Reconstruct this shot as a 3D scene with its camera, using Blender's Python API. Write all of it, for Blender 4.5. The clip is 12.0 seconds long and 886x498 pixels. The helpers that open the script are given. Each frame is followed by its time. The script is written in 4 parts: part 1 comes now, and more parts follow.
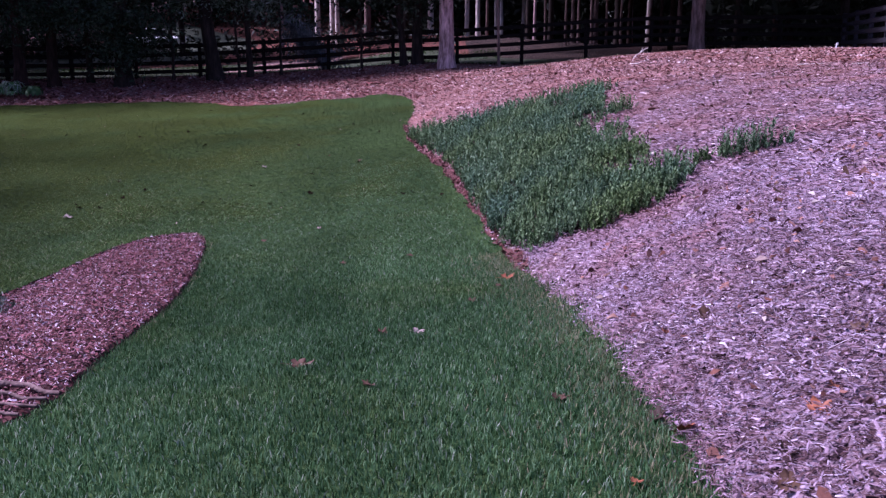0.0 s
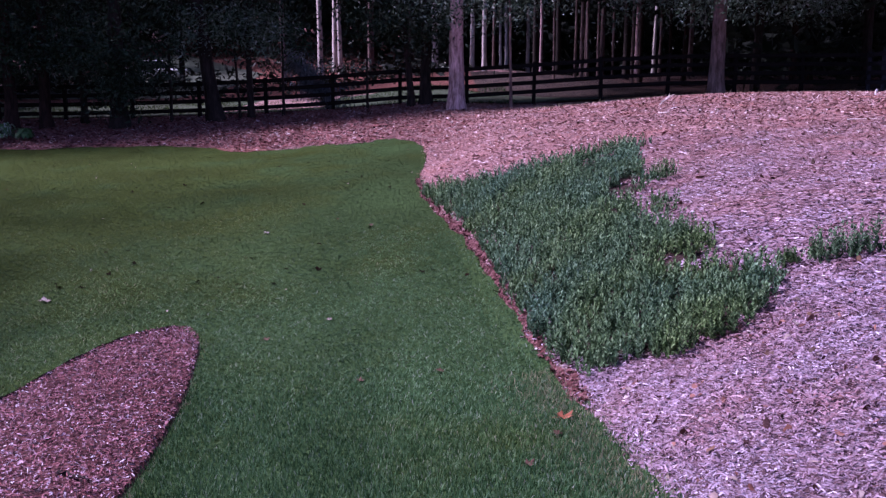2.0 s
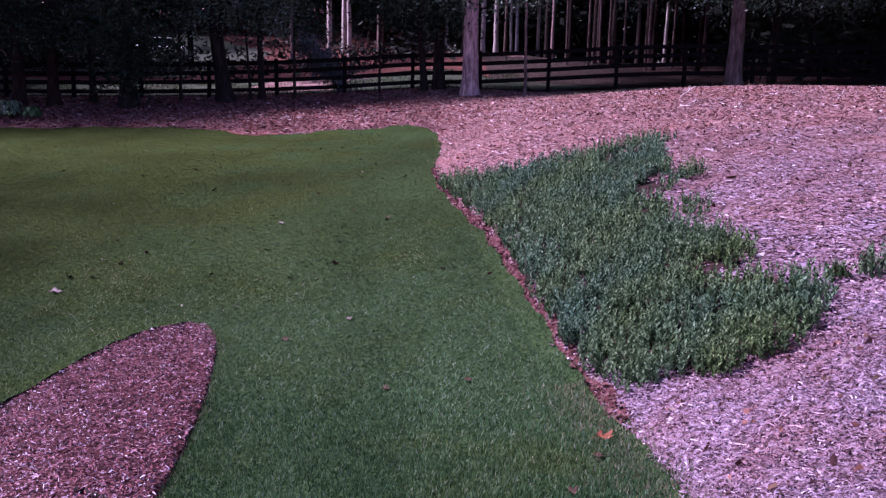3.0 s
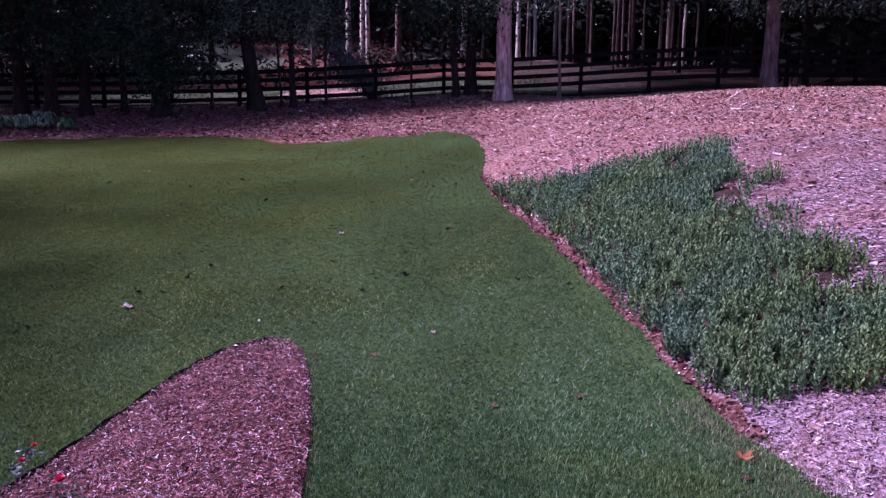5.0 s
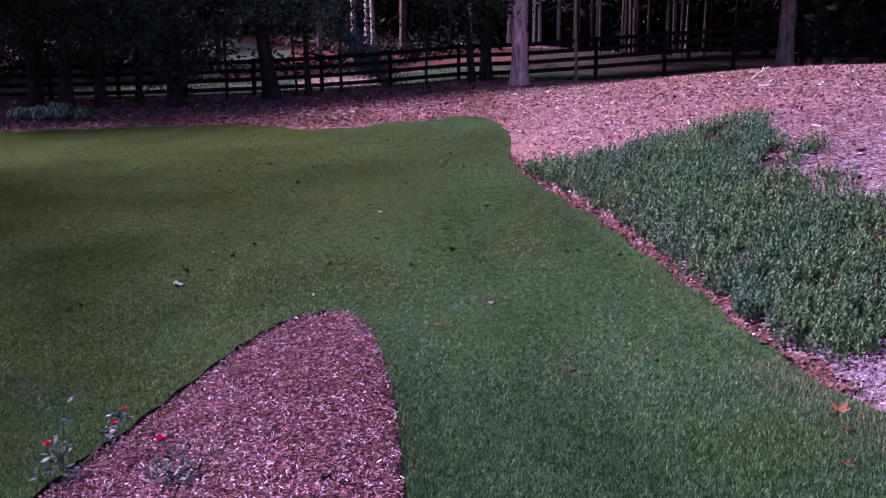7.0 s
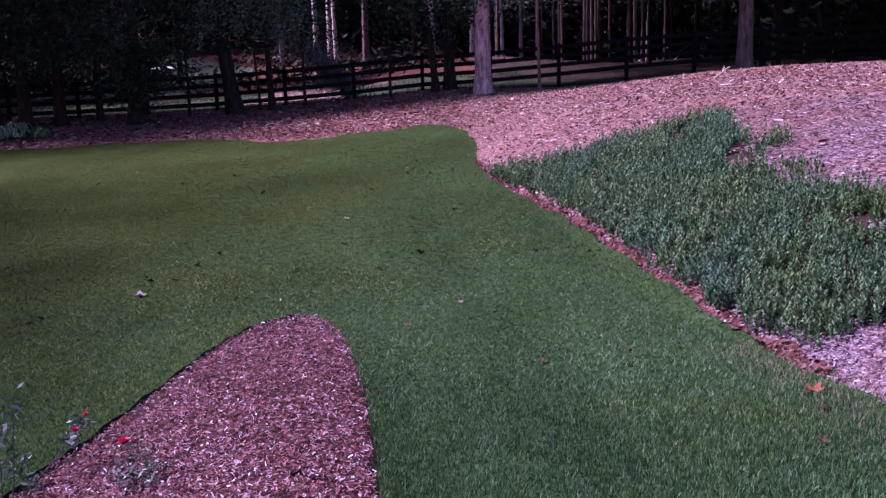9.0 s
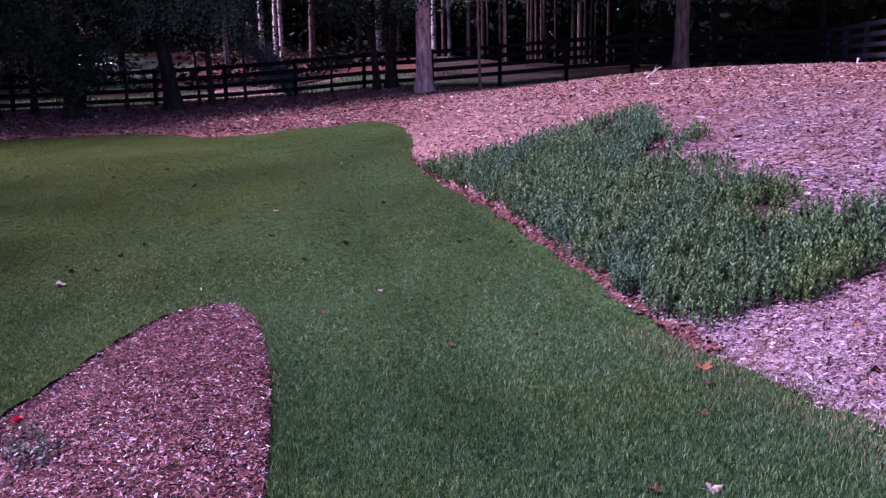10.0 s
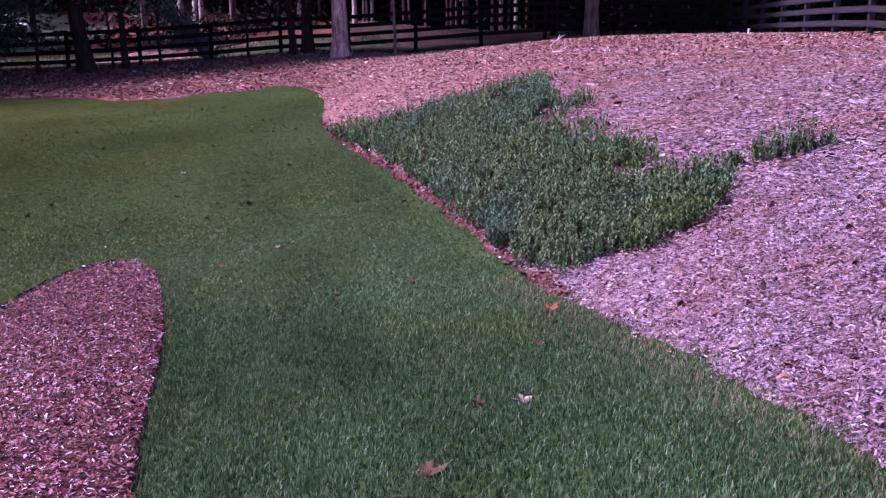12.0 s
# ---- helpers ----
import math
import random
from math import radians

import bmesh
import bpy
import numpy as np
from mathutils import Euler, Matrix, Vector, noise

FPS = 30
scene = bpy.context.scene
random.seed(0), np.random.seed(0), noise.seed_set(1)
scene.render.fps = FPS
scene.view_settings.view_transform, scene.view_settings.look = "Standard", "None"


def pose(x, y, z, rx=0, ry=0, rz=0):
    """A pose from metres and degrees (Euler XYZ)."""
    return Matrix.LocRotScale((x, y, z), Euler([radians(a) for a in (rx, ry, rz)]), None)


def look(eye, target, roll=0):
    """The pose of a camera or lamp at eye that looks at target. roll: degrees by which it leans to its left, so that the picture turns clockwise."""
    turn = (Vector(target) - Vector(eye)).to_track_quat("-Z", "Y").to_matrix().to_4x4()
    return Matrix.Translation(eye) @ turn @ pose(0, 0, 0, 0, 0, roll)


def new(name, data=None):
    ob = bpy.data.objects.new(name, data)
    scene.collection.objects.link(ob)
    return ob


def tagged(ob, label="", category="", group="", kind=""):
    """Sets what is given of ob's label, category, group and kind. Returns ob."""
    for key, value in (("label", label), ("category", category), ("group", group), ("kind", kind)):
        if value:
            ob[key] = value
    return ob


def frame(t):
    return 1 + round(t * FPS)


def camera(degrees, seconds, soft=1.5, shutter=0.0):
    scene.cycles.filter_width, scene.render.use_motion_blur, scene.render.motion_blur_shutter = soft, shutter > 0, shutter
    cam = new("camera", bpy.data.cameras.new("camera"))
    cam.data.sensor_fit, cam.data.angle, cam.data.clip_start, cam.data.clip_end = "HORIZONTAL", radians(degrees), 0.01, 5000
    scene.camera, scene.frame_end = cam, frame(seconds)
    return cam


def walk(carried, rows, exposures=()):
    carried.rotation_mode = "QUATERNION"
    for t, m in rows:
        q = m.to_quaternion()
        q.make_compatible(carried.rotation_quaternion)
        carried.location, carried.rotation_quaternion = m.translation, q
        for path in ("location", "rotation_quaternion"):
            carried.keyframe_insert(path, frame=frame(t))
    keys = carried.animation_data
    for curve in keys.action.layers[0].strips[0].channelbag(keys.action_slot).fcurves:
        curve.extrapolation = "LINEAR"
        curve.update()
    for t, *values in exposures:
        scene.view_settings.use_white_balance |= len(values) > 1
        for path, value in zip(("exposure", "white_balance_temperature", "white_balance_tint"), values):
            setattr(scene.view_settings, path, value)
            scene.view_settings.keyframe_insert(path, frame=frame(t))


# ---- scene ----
cam = camera(51.2, 12.0, soft=1.4)
METRES, EYE, TILT, LEAN, TURN = 5.5, 1.5, -12.0, 0.0, 0.0
ROWS = [
    (0.0, 0.0, 0.0, 0.0, -0.0, 0.0, -0.0),
    (0.5, -0.0097, 0.0831, 0.039, -0.52, -0.25, -0.74),
    (1.0, -0.0257, 0.1587, 0.0765, -0.49, 0.45, 0.25),
    (1.5, -0.043, 0.2207, 0.1154, -0.67, -1.16, -0.28),
    (2.0, -0.0597, 0.2735, 0.1483, -0.01, 1.52, -0.05),
    (2.5, -0.0781, 0.3123, 0.1671, -0.02, 1.35, -1.11),
    (3.0, -0.1059, 0.3354, 0.1843, 0.13, 0.41, -1.26),
    (5.0, -0.2583, 0.3791, 0.195, 0.74, 0.7, -0.65),
    (5.5, -0.2942, 0.3797, 0.1834, 0.65, 0.75, 0.04),
    (6.0, -0.325, 0.3792, 0.1752, 0.41, -0.3, -0.32),
    (6.5, -0.3539, 0.3804, 0.161, 0.74, 0.21, 0.1),
    (8.5, -0.3853, 0.4097, 0.1271, 0.22, 0.42, 0.94),
    (9.0, -0.3697, 0.4067, 0.1179, -1.13, 1.21, 1.98),
    (9.5, -0.3443, 0.3984, 0.1085, -2.46, 0.92, 2.48),
    (10.0, -0.309, 0.3814, 0.0915, -4.17, 1.19, 1.9),
    (10.5, -0.2761, 0.356, 0.0801, -5.59, 1.21, 1.11),
    (11.0, -0.2548, 0.3252, 0.0648, -6.7, 1.84, 1.9),
    (11.5, -0.2441, 0.2833, 0.0461, -8.29, -0.38, 2.04),
    (12.0, -0.2439, 0.239, 0.0703, -8.54, -1.1, 2.2),
]
EXPOSURES = [(0.0, 1.13, 5330, 53), (1.5, 1.15, 5300, 54), (2.0, 1.15, 5300, 56), (2.5, 1.15, 5400, 61), (3.2, 1.17, 5450, 65), (6.0, 1.23, 5450, 67), (9.0, 1.26, 5430, 65), (12.0, 1.27, 5640, 71)]
walk(cam, [(t, pose(0, 0, EYE, TILT, LEAN, TURN) @ pose(METRES * x, METRES * y, METRES * z, 90 + pitch, roll, yaw)) for t, x, y, z, yaw, pitch, roll in ROWS], EXPOSURES)

# ---- sky and sun: late, soft light ----
SUN_AZ, SUN_EL = radians(278), radians(54)  # compass angle from +y, clockwise
world = bpy.data.worlds.new("world")
scene.world = world
world.use_nodes = True
sky = world.node_tree.nodes.new("ShaderNodeTexSky")
sky.sky_type, sky.sun_disc = "NISHITA", False
sky.sun_elevation, sky.sun_rotation = SUN_EL, SUN_AZ
background = world.node_tree.nodes["Background"]
background.inputs["Strength"].default_value = 0.06
world.node_tree.links.new(sky.outputs["Color"], background.inputs["Color"])
sun = new("sun", bpy.data.lights.new("sun", "SUN"))
sun.data.energy, sun.data.angle, sun.data.color = 4.1, radians(9), (1.0, 0.93, 0.84)
to_sun = Vector((math.sin(SUN_AZ) * math.cos(SUN_EL), math.cos(SUN_AZ) * math.cos(SUN_EL), math.sin(SUN_EL)))
sun.matrix_world = look(to_sun * 60, (0, 0, 0))


# ---- materials ----
def principled(name, rough=0.8, metal=0.0, specular=0.3):
    mat = bpy.data.materials.new(name)
    mat.use_nodes = True
    nodes, links = mat.node_tree.nodes, mat.node_tree.links
    bsdf = nodes["Principled BSDF"]
    bsdf.inputs["Roughness"].default_value = rough
    bsdf.inputs["Metallic"].default_value = metal
    bsdf.inputs["Specular IOR Level"].default_value = specular
    return mat, nodes, links, bsdf


def ramp(nodes, links, source, stops):
    r = nodes.new("ShaderNodeValToRGB")
    while len(r.color_ramp.elements) < len(stops):
        r.color_ramp.elements.new(0.5)
    for e, (at, colour) in zip(r.color_ramp.elements, stops):
        e.position, e.color = at, (*colour, 1)
    links.new(source, r.inputs["Fac"])
    return r.outputs["Color"]


def grain(nodes, links, scale, detail=4.0, rough=0.6, stretch=None, coords="Position"):
    n = nodes.new("ShaderNodeTexNoise")
    n.inputs["Scale"].default_value, n.inputs["Detail"].default_value, n.inputs["Roughness"].default_value = scale, detail, rough
    if coords == "Position":
        vec = nodes.new("ShaderNodeNewGeometry").outputs["Position"]
    else:
        vec = nodes.new("ShaderNodeTexCoord").outputs["Object"]
    if stretch:
        m = nodes.new("ShaderNodeMapping")
        m.inputs["Scale"].default_value = stretch
        links.new(vec, m.inputs["Vector"])
        vec = m.outputs["Vector"]
    links.new(vec, n.inputs["Vector"])
    return n.outputs["Fac"]


def mixed(nodes, links, a, b, fac, mode="MIX"):
    m = nodes.new("ShaderNodeMix")
    m.data_type, m.blend_type = "RGBA", mode
    for socket, value in ((m.inputs[0], fac), (m.inputs[6], a), (m.inputs[7], b)):
        if isinstance(value, (float, int)):
            socket.default_value = value
        elif isinstance(value, tuple):
            socket.default_value = (*value, 1)
        else:
            links.new(value, socket)
    return m.outputs[2]


def bumped(nodes, links, bsdf, height, strength=0.4, distance=0.02):
    b = nodes.new("ShaderNodeBump")
    b.inputs["Strength"].default_value, b.inputs["Distance"].default_value = strength, distance
    links.new(height, b.inputs["Height"])
    links.new(b.outputs["Normal"], bsdf.inputs["Normal"])


def islands(nodes):
    return nodes.new("ShaderNodeNewGeometry").outputs["Random Per Island"]


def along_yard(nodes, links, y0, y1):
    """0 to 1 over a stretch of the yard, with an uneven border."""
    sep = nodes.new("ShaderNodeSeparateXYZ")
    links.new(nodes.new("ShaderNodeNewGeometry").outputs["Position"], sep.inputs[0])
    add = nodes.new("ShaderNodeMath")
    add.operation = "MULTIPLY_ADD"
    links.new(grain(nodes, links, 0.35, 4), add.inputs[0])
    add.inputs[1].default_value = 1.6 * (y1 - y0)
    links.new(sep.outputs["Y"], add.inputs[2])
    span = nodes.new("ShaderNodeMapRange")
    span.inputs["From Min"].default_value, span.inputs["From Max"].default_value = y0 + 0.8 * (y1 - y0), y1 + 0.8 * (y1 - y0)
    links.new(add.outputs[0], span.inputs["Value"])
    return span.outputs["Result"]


def hue_shift(nodes, links, size, warm, cool, *across):
    """A slow drift between two tints, in patches and, where told, over a stretch of x."""
    spread = grain(nodes, links, size, 3, 0.55)
    if across:
        sep = nodes.new("ShaderNodeSeparateXYZ")
        links.new(nodes.new("ShaderNodeNewGeometry").outputs["Position"], sep.inputs[0])
        span = nodes.new("ShaderNodeMapRange")
        span.inputs["From Min"].default_value, span.inputs["From Max"].default_value = across
        span.inputs["To Min"].default_value, span.inputs["To Max"].default_value = -0.2, 0.2
        links.new(sep.outputs["X"], span.inputs["Value"])
        add = nodes.new("ShaderNodeMath")
        links.new(spread, add.inputs[0])
        links.new(span.outputs["Result"], add.inputs[1])
        spread = add.outputs[0]
    return ramp(nodes, links, spread, [(0.34, warm), (0.66, cool)])


def litter_material(name, stops, patch_scale=0.35, far=None, reach=(8, 17), relief=0.8, gloss=0.15, tint=None):
    """Ground of shredded bark and leaves: fine flecks, and wide patches of another tone."""
    mat, nodes, links, bsdf = principled(name, 0.9, 0, gloss)
    vor = nodes.new("ShaderNodeTexVoronoi")
    vor.inputs["Scale"].default_value = 26
    links.new(nodes.new("ShaderNodeNewGeometry").outputs["Position"], vor.inputs["Vector"])
    sep = nodes.new("ShaderNodeSeparateColor")
    links.new(vor.outputs["Color"], sep.inputs["Color"])
    base = ramp(nodes, links, sep.outputs[0], stops)
    if far:
        base = mixed(nodes, links, base, ramp(nodes, links, sep.outputs[0], far), along_yard(nodes, links, *reach))
    wide = ramp(nodes, links, grain(nodes, links, patch_scale, 5), [(0.35, (0.72, 0.66, 0.66)), (0.65, (1.0, 1.0, 1.0))])
    colour = mixed(nodes, links, base, wide, 1.0, "MULTIPLY")
    if tint:
        colour = mixed(nodes, links, colour, hue_shift(nodes, links, *tint), 1.0, "MULTIPLY")
    links.new(colour, bsdf.inputs["Base Color"])
    bumped(nodes, links, bsdf, vor.outputs["Distance"], relief, 0.03)
    return mat


def chip_material(name, stops, patch=((0.4, (0.8, 0.72, 0.72)), (0.6, (1.0, 1.0, 1.0))), scale=0.5, rough=0.8, far=None, reach=(10, 20), gloss=0.25, clot=0.66):
    """Loose pieces: each takes its own tone, with fibres along it and wide patches over the ground."""
    mat, nodes, links, bsdf = principled(name, rough, 0, gloss)
    base = ramp(nodes, links, islands(nodes), stops)
    if far:
        base = mixed(nodes, links, base, ramp(nodes, links, islands(nodes), far), along_yard(nodes, links, *reach))
    wide = ramp(nodes, links, grain(nodes, links, scale, 4), list(patch))
    fine = ramp(nodes, links, grain(nodes, links, 90, 2), [(0.3, (0.7, 0.7, 0.7)), (0.7, (1.0, 1.0, 1.0))])
    clots = ramp(nodes, links, grain(nodes, links, 6, 3, 0.6), [(0.36, (clot, 0.95 * clot, 0.96 * clot)), (0.56, (1.06, 1.06, 1.06))])
    wide = mixed(nodes, links, wide, clots, 1.0, "MULTIPLY")
    links.new(mixed(nodes, links, mixed(nodes, links, base, wide, 1.0, "MULTIPLY"), fine, 1.0, "MULTIPLY"), bsdf.inputs["Base Color"])
    return mat


def leaf_material(name, stops, rough=0.55, translucent=0.25, scale=0.4, far=None, reach=(8, 18), mottle=4, stretch=None, gloss=0.3, tint=None):
    mat, nodes, links, bsdf = principled(name, rough, 0, gloss)
    base = ramp(nodes, links, islands(nodes), stops)
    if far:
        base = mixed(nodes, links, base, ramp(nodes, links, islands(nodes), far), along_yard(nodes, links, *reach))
    wide = ramp(nodes, links, grain(nodes, links, scale, mottle, 0.62, stretch), [(0.36, (0.50, 0.56, 0.52)), (0.62, (1.05, 1.05, 1.05))])
    colour = mixed(nodes, links, base, wide, 1.0, "MULTIPLY")
    if tint:
        colour = mixed(nodes, links, colour, hue_shift(nodes, links, *tint), 1.0, "MULTIPLY")
    links.new(colour, bsdf.inputs["Base Color"])
    trans = nodes.new("ShaderNodeBsdfTranslucent")
    links.new(colour, trans.inputs["Color"])
    both = nodes.new("ShaderNodeMixShader")
    both.inputs[0].default_value = translucent
    links.new(bsdf.outputs[0], both.inputs[1])
    links.new(trans.outputs[0], both.inputs[2])
    links.new(both.outputs[0], nodes["Material Output"].inputs["Surface"])
    return mat


def bark_material(name, dark, light, scale=9.0):
    mat, nodes, links, bsdf = principled(name, 0.9, 0, 0.15)
    plates = grain(nodes, links, scale, 6, 0.65, (1, 1, 0.22), "Object")
    colour = ramp(nodes, links, plates, [(0.38, dark), (0.52, tuple((a + b) / 2 for a, b in zip(dark, light))), (0.66, light)])
    stains = ramp(nodes, links, grain(nodes, links, 1.3, 4, 0.6, None, "Object"), [(0.35, (0.7, 0.72, 0.68)), (0.65, (1, 1, 1))])
    links.new(mixed(nodes, links, colour, stains, 1.0, "MULTIPLY"), bsdf.inputs["Base Color"])
    bumped(nodes, links, bsdf, plates, 0.9, 0.04)
    return mat


def painted_wood(name, dark, light):
    mat, nodes, links, bsdf = principled(name, 0.85, 0, 0.06)
    g = grain(nodes, links, 14, 5, 0.6, (0.15, 1, 1.5), "Object")
    links.new(ramp(nodes, links, g, [(0.3, dark), (0.7, light)]), bsdf.inputs["Base Color"])
    bumped(nodes, links, bsdf, g, 0.3, 0.01)
    return mat


def plain_material(name, colour, rough=0.5, metal=0.0, spread=0.12):
    mat, nodes, links, bsdf = principled(name, rough, metal, 0.4)
    low = tuple(c * (1 - spread) for c in colour)
    links.new(ramp(nodes, links, grain(nodes, links, 12, 4, 0.6, None, "Object"), [(0.35, low), (0.65, colour)]), bsdf.inputs["Base Color"])
    return mat


# Near tones kept dark to stand for shadow between the loose chips.
M_GROUND = litter_material("bark_litter", [(0.0, (0.055, 0.028, 0.03)), (0.35, (0.13, 0.078, 0.088)), (0.7, (0.24, 0.165, 0.20)), (1.0, (0.38, 0.30, 0.36))], far=[(0.0, (0.13, 0.064, 0.058)), (0.35, (0.22, 0.115, 0.105)), (0.7, (0.31, 0.175, 0.165)), (1.0, (0.42, 0.27, 0.27))])
M_BED = litter_material("bed_bark", [(0.0, (0.02, 0.006, 0.006)), (0.5, (0.055, 0.016, 0.016)), (1.0, (0.17, 0.075, 0.075))])
M_CLAY = litter_material("red_clay", [(0.0, (0.03, 0.010, 0.009)), (0.5, (0.095, 0.034, 0.031)), (1.0, (0.22, 0.11, 0.11))])
M_RED_CLAY = litter_material("fresh_red_clay", [(0.0, (0.08, 0.028, 0.02)), (0.5, (0.18, 0.068, 0.052)), (1.0, (0.32, 0.17, 0.14))])
PINK_TONES = [(0.0, (0.025, 0.010, 0.009)), (0.10, (0.17, 0.074, 0.068)), (0.20, (0.26, 0.132, 0.114)), (0.6, (0.33, 0.180, 0.160)), (0.92, (0.40, 0.25, 0.238)), (0.965, (0.62, 0.47, 0.47)), (1.0, (0.95, 0.88, 0.88))]
M_CHIP_PALE = chip_material("pale_bark_chips", [(0.0, (0.022, 0.011, 0.012)), (0.11, (0.13, 0.069, 0.078)), (0.26, (0.248, 0.164, 0.204)), (0.88, (0.386, 0.30, 0.39)), (1.0, (0.68, 0.61, 0.72))], far=PINK_TONES, reach=(9, 21), patch=((0.34, (0.92, 0.72, 0.64)), (0.54, (1.0, 1.0, 1.0))), scale=0.9, clot=0.84)
M_CHIP_STRAW = chip_material("bark_fibre", [(0.0, (0.03, 0.014, 0.014)), (0.35, (0.12, 0.065, 0.07)), (0.7, (0.24, 0.165, 0.20)), (0.93, (0.36, 0.28, 0.35)), (1.0, (0.5, 0.44, 0.5))])
M_CHIP_PINK = chip_material("rust_leaf_chips", [(0.0, (0.02, 0.006, 0.006)), (0.14, (0.11, 0.034, 0.030)), (0.3, (0.22, 0.076, 0.066)), (0.75, (0.33, 0.130, 0.118)), (0.93, (0.44, 0.235, 0.22)), (0.96, (0.60, 0.44, 0.43)), (1.0, (0.9, 0.83, 0.83))])
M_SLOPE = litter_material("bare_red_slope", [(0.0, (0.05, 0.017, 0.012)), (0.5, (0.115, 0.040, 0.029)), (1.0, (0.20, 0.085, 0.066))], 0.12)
M_TRACK = litter_material("pale_dirt", [(0.0, (0.18, 0.10, 0.085)), (0.5, (0.29, 0.175, 0.155)), (1.0, (0.44, 0.31, 0.29))], 0.3)
# Litter colours made dark to stand for shade on the wood floor.
M_WOOD_FLOOR = litter_material("shaded_leaf_litter", [(0.0, (0.012, 0.007, 0.005)), (0.5, (0.042, 0.021, 0.016)), (0.9, (0.085, 0.045, 0.036)), (1.0, (0.16, 0.10, 0.085))], 0.25)
M_WOOD_EDGE = litter_material("shaded_edge_litter", [(0.0, (0.006, 0.005, 0.003)), (0.45, (0.016, 0.011, 0.008)), (0.62, (0.040, 0.026, 0.020)), (1.0, (0.12, 0.08, 0.066))], 0.35)
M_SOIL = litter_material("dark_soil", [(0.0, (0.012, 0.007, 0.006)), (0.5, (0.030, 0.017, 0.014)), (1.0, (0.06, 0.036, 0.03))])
M_CHIP_BED = chip_material("bed_bark_chips", [(0.0, (0.008, 0.003, 0.003)), (0.28, (0.05, 0.014, 0.015)), (0.54, (0.25, 0.078, 0.086)), (0.82, (0.40, 0.20, 0.235)), (0.94, (0.48, 0.33, 0.42)), (1.0, (0.92, 0.85, 0.95))])
M_DRY_LEAF = chip_material("dry_leaf", [(0.0, (0.04, 0.022, 0.014)), (0.6, (0.11, 0.062, 0.038)), (1.0, (0.24, 0.14, 0.09))], rough=0.6)
M_RUST_LEAF = chip_material("rust_dry_leaf", [(0.0, (0.07, 0.025, 0.018)), (0.5, (0.20, 0.085, 0.06)), (0.85, (0.34, 0.17, 0.13)), (1.0, (0.46, 0.27, 0.20))], rough=0.6)
M_DARK_LEAF = chip_material("dark_dry_leaf", [(0.0, (0.03, 0.018, 0.012)), (0.8, (0.07, 0.04, 0.025)), (1.0, (0.20, 0.12, 0.07))], rough=0.7)
M_SPECK = chip_material("black_leaf", [(0.0, (0.006, 0.004, 0.003)), (0.85, (0.018, 0.011, 0.008)), (1.0, (0.14, 0.08, 0.05))], rough=1.0, gloss=0.0)
M_PALE_LEAF = chip_material("pale_dry_leaf", [(0.0, (0.34, 0.26, 0.22)), (1.0, (0.52, 0.46, 0.41))], rough=0.6)
M_ORANGE_LEAF = chip_material("orange_dry_leaf", [(0.0, (0.30, 0.10, 0.045)), (1.0, (0.42, 0.16, 0.08))], rough=0.6)
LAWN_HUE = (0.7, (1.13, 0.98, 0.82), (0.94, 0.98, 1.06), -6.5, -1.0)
# Near turf darkened for the shade between grass blades.
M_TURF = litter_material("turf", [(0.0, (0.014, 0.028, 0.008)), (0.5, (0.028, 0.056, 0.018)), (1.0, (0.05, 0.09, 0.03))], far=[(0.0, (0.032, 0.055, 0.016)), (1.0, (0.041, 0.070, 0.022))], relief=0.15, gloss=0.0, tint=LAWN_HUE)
# Near blades: cool sky reflection and highlights are put into the colours.
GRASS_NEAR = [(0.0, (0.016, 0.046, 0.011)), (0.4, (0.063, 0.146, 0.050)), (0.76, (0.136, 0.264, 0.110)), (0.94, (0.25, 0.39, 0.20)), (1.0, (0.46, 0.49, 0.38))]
# Far blades: a darker, yellower tone.
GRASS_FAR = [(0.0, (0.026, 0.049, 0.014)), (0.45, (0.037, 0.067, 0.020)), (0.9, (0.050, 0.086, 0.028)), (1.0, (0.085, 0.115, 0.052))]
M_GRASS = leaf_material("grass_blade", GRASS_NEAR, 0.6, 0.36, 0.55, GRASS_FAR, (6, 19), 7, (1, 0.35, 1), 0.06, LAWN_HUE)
M_COVER = leaf_material("ground_cover_leaf", [(0.0, (0.024, 0.046, 0.021)), (0.4, (0.076, 0.144, 0.070)), (0.8, (0.150, 0.250, 0.146)), (1.0, (0.22, 0.33, 0.22))], 0.7, 0.12, 4.0, gloss=0.12, tint=(0.75, (1.18, 1.08, 0.72), (0.92, 1.0, 1.14)))
M_CANE = plain_material("dark_cane", (0.045, 0.04, 0.03), 0.7)
# Shaded and lit copies of tree leaves: shade and light put into the colours.
M_SHADED_LEAF = leaf_material("shaded_tree_leaf", [(0.0, (0.010, 0.018, 0.010)), (0.6, (0.022, 0.038, 0.021)), (1.0, (0.075, 0.105, 0.072))], 0.6, 0.12, 0.5, gloss=0.08)
M_LIT_LEAF = leaf_material("lit_tree_leaf", [(0.0, (0.024, 0.050, 0.024)), (0.5, (0.08, 0.13, 0.078)), (0.85, (0.16, 0.22, 0.165)), (1.0, (0.30, 0.36, 0.31))], 0.4, 0.3, 0.9, gloss=0.35)
# Near-black leaves: the deep shade of the wood is put into the colour.
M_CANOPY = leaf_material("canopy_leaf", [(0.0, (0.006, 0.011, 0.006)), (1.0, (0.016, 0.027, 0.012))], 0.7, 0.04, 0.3)
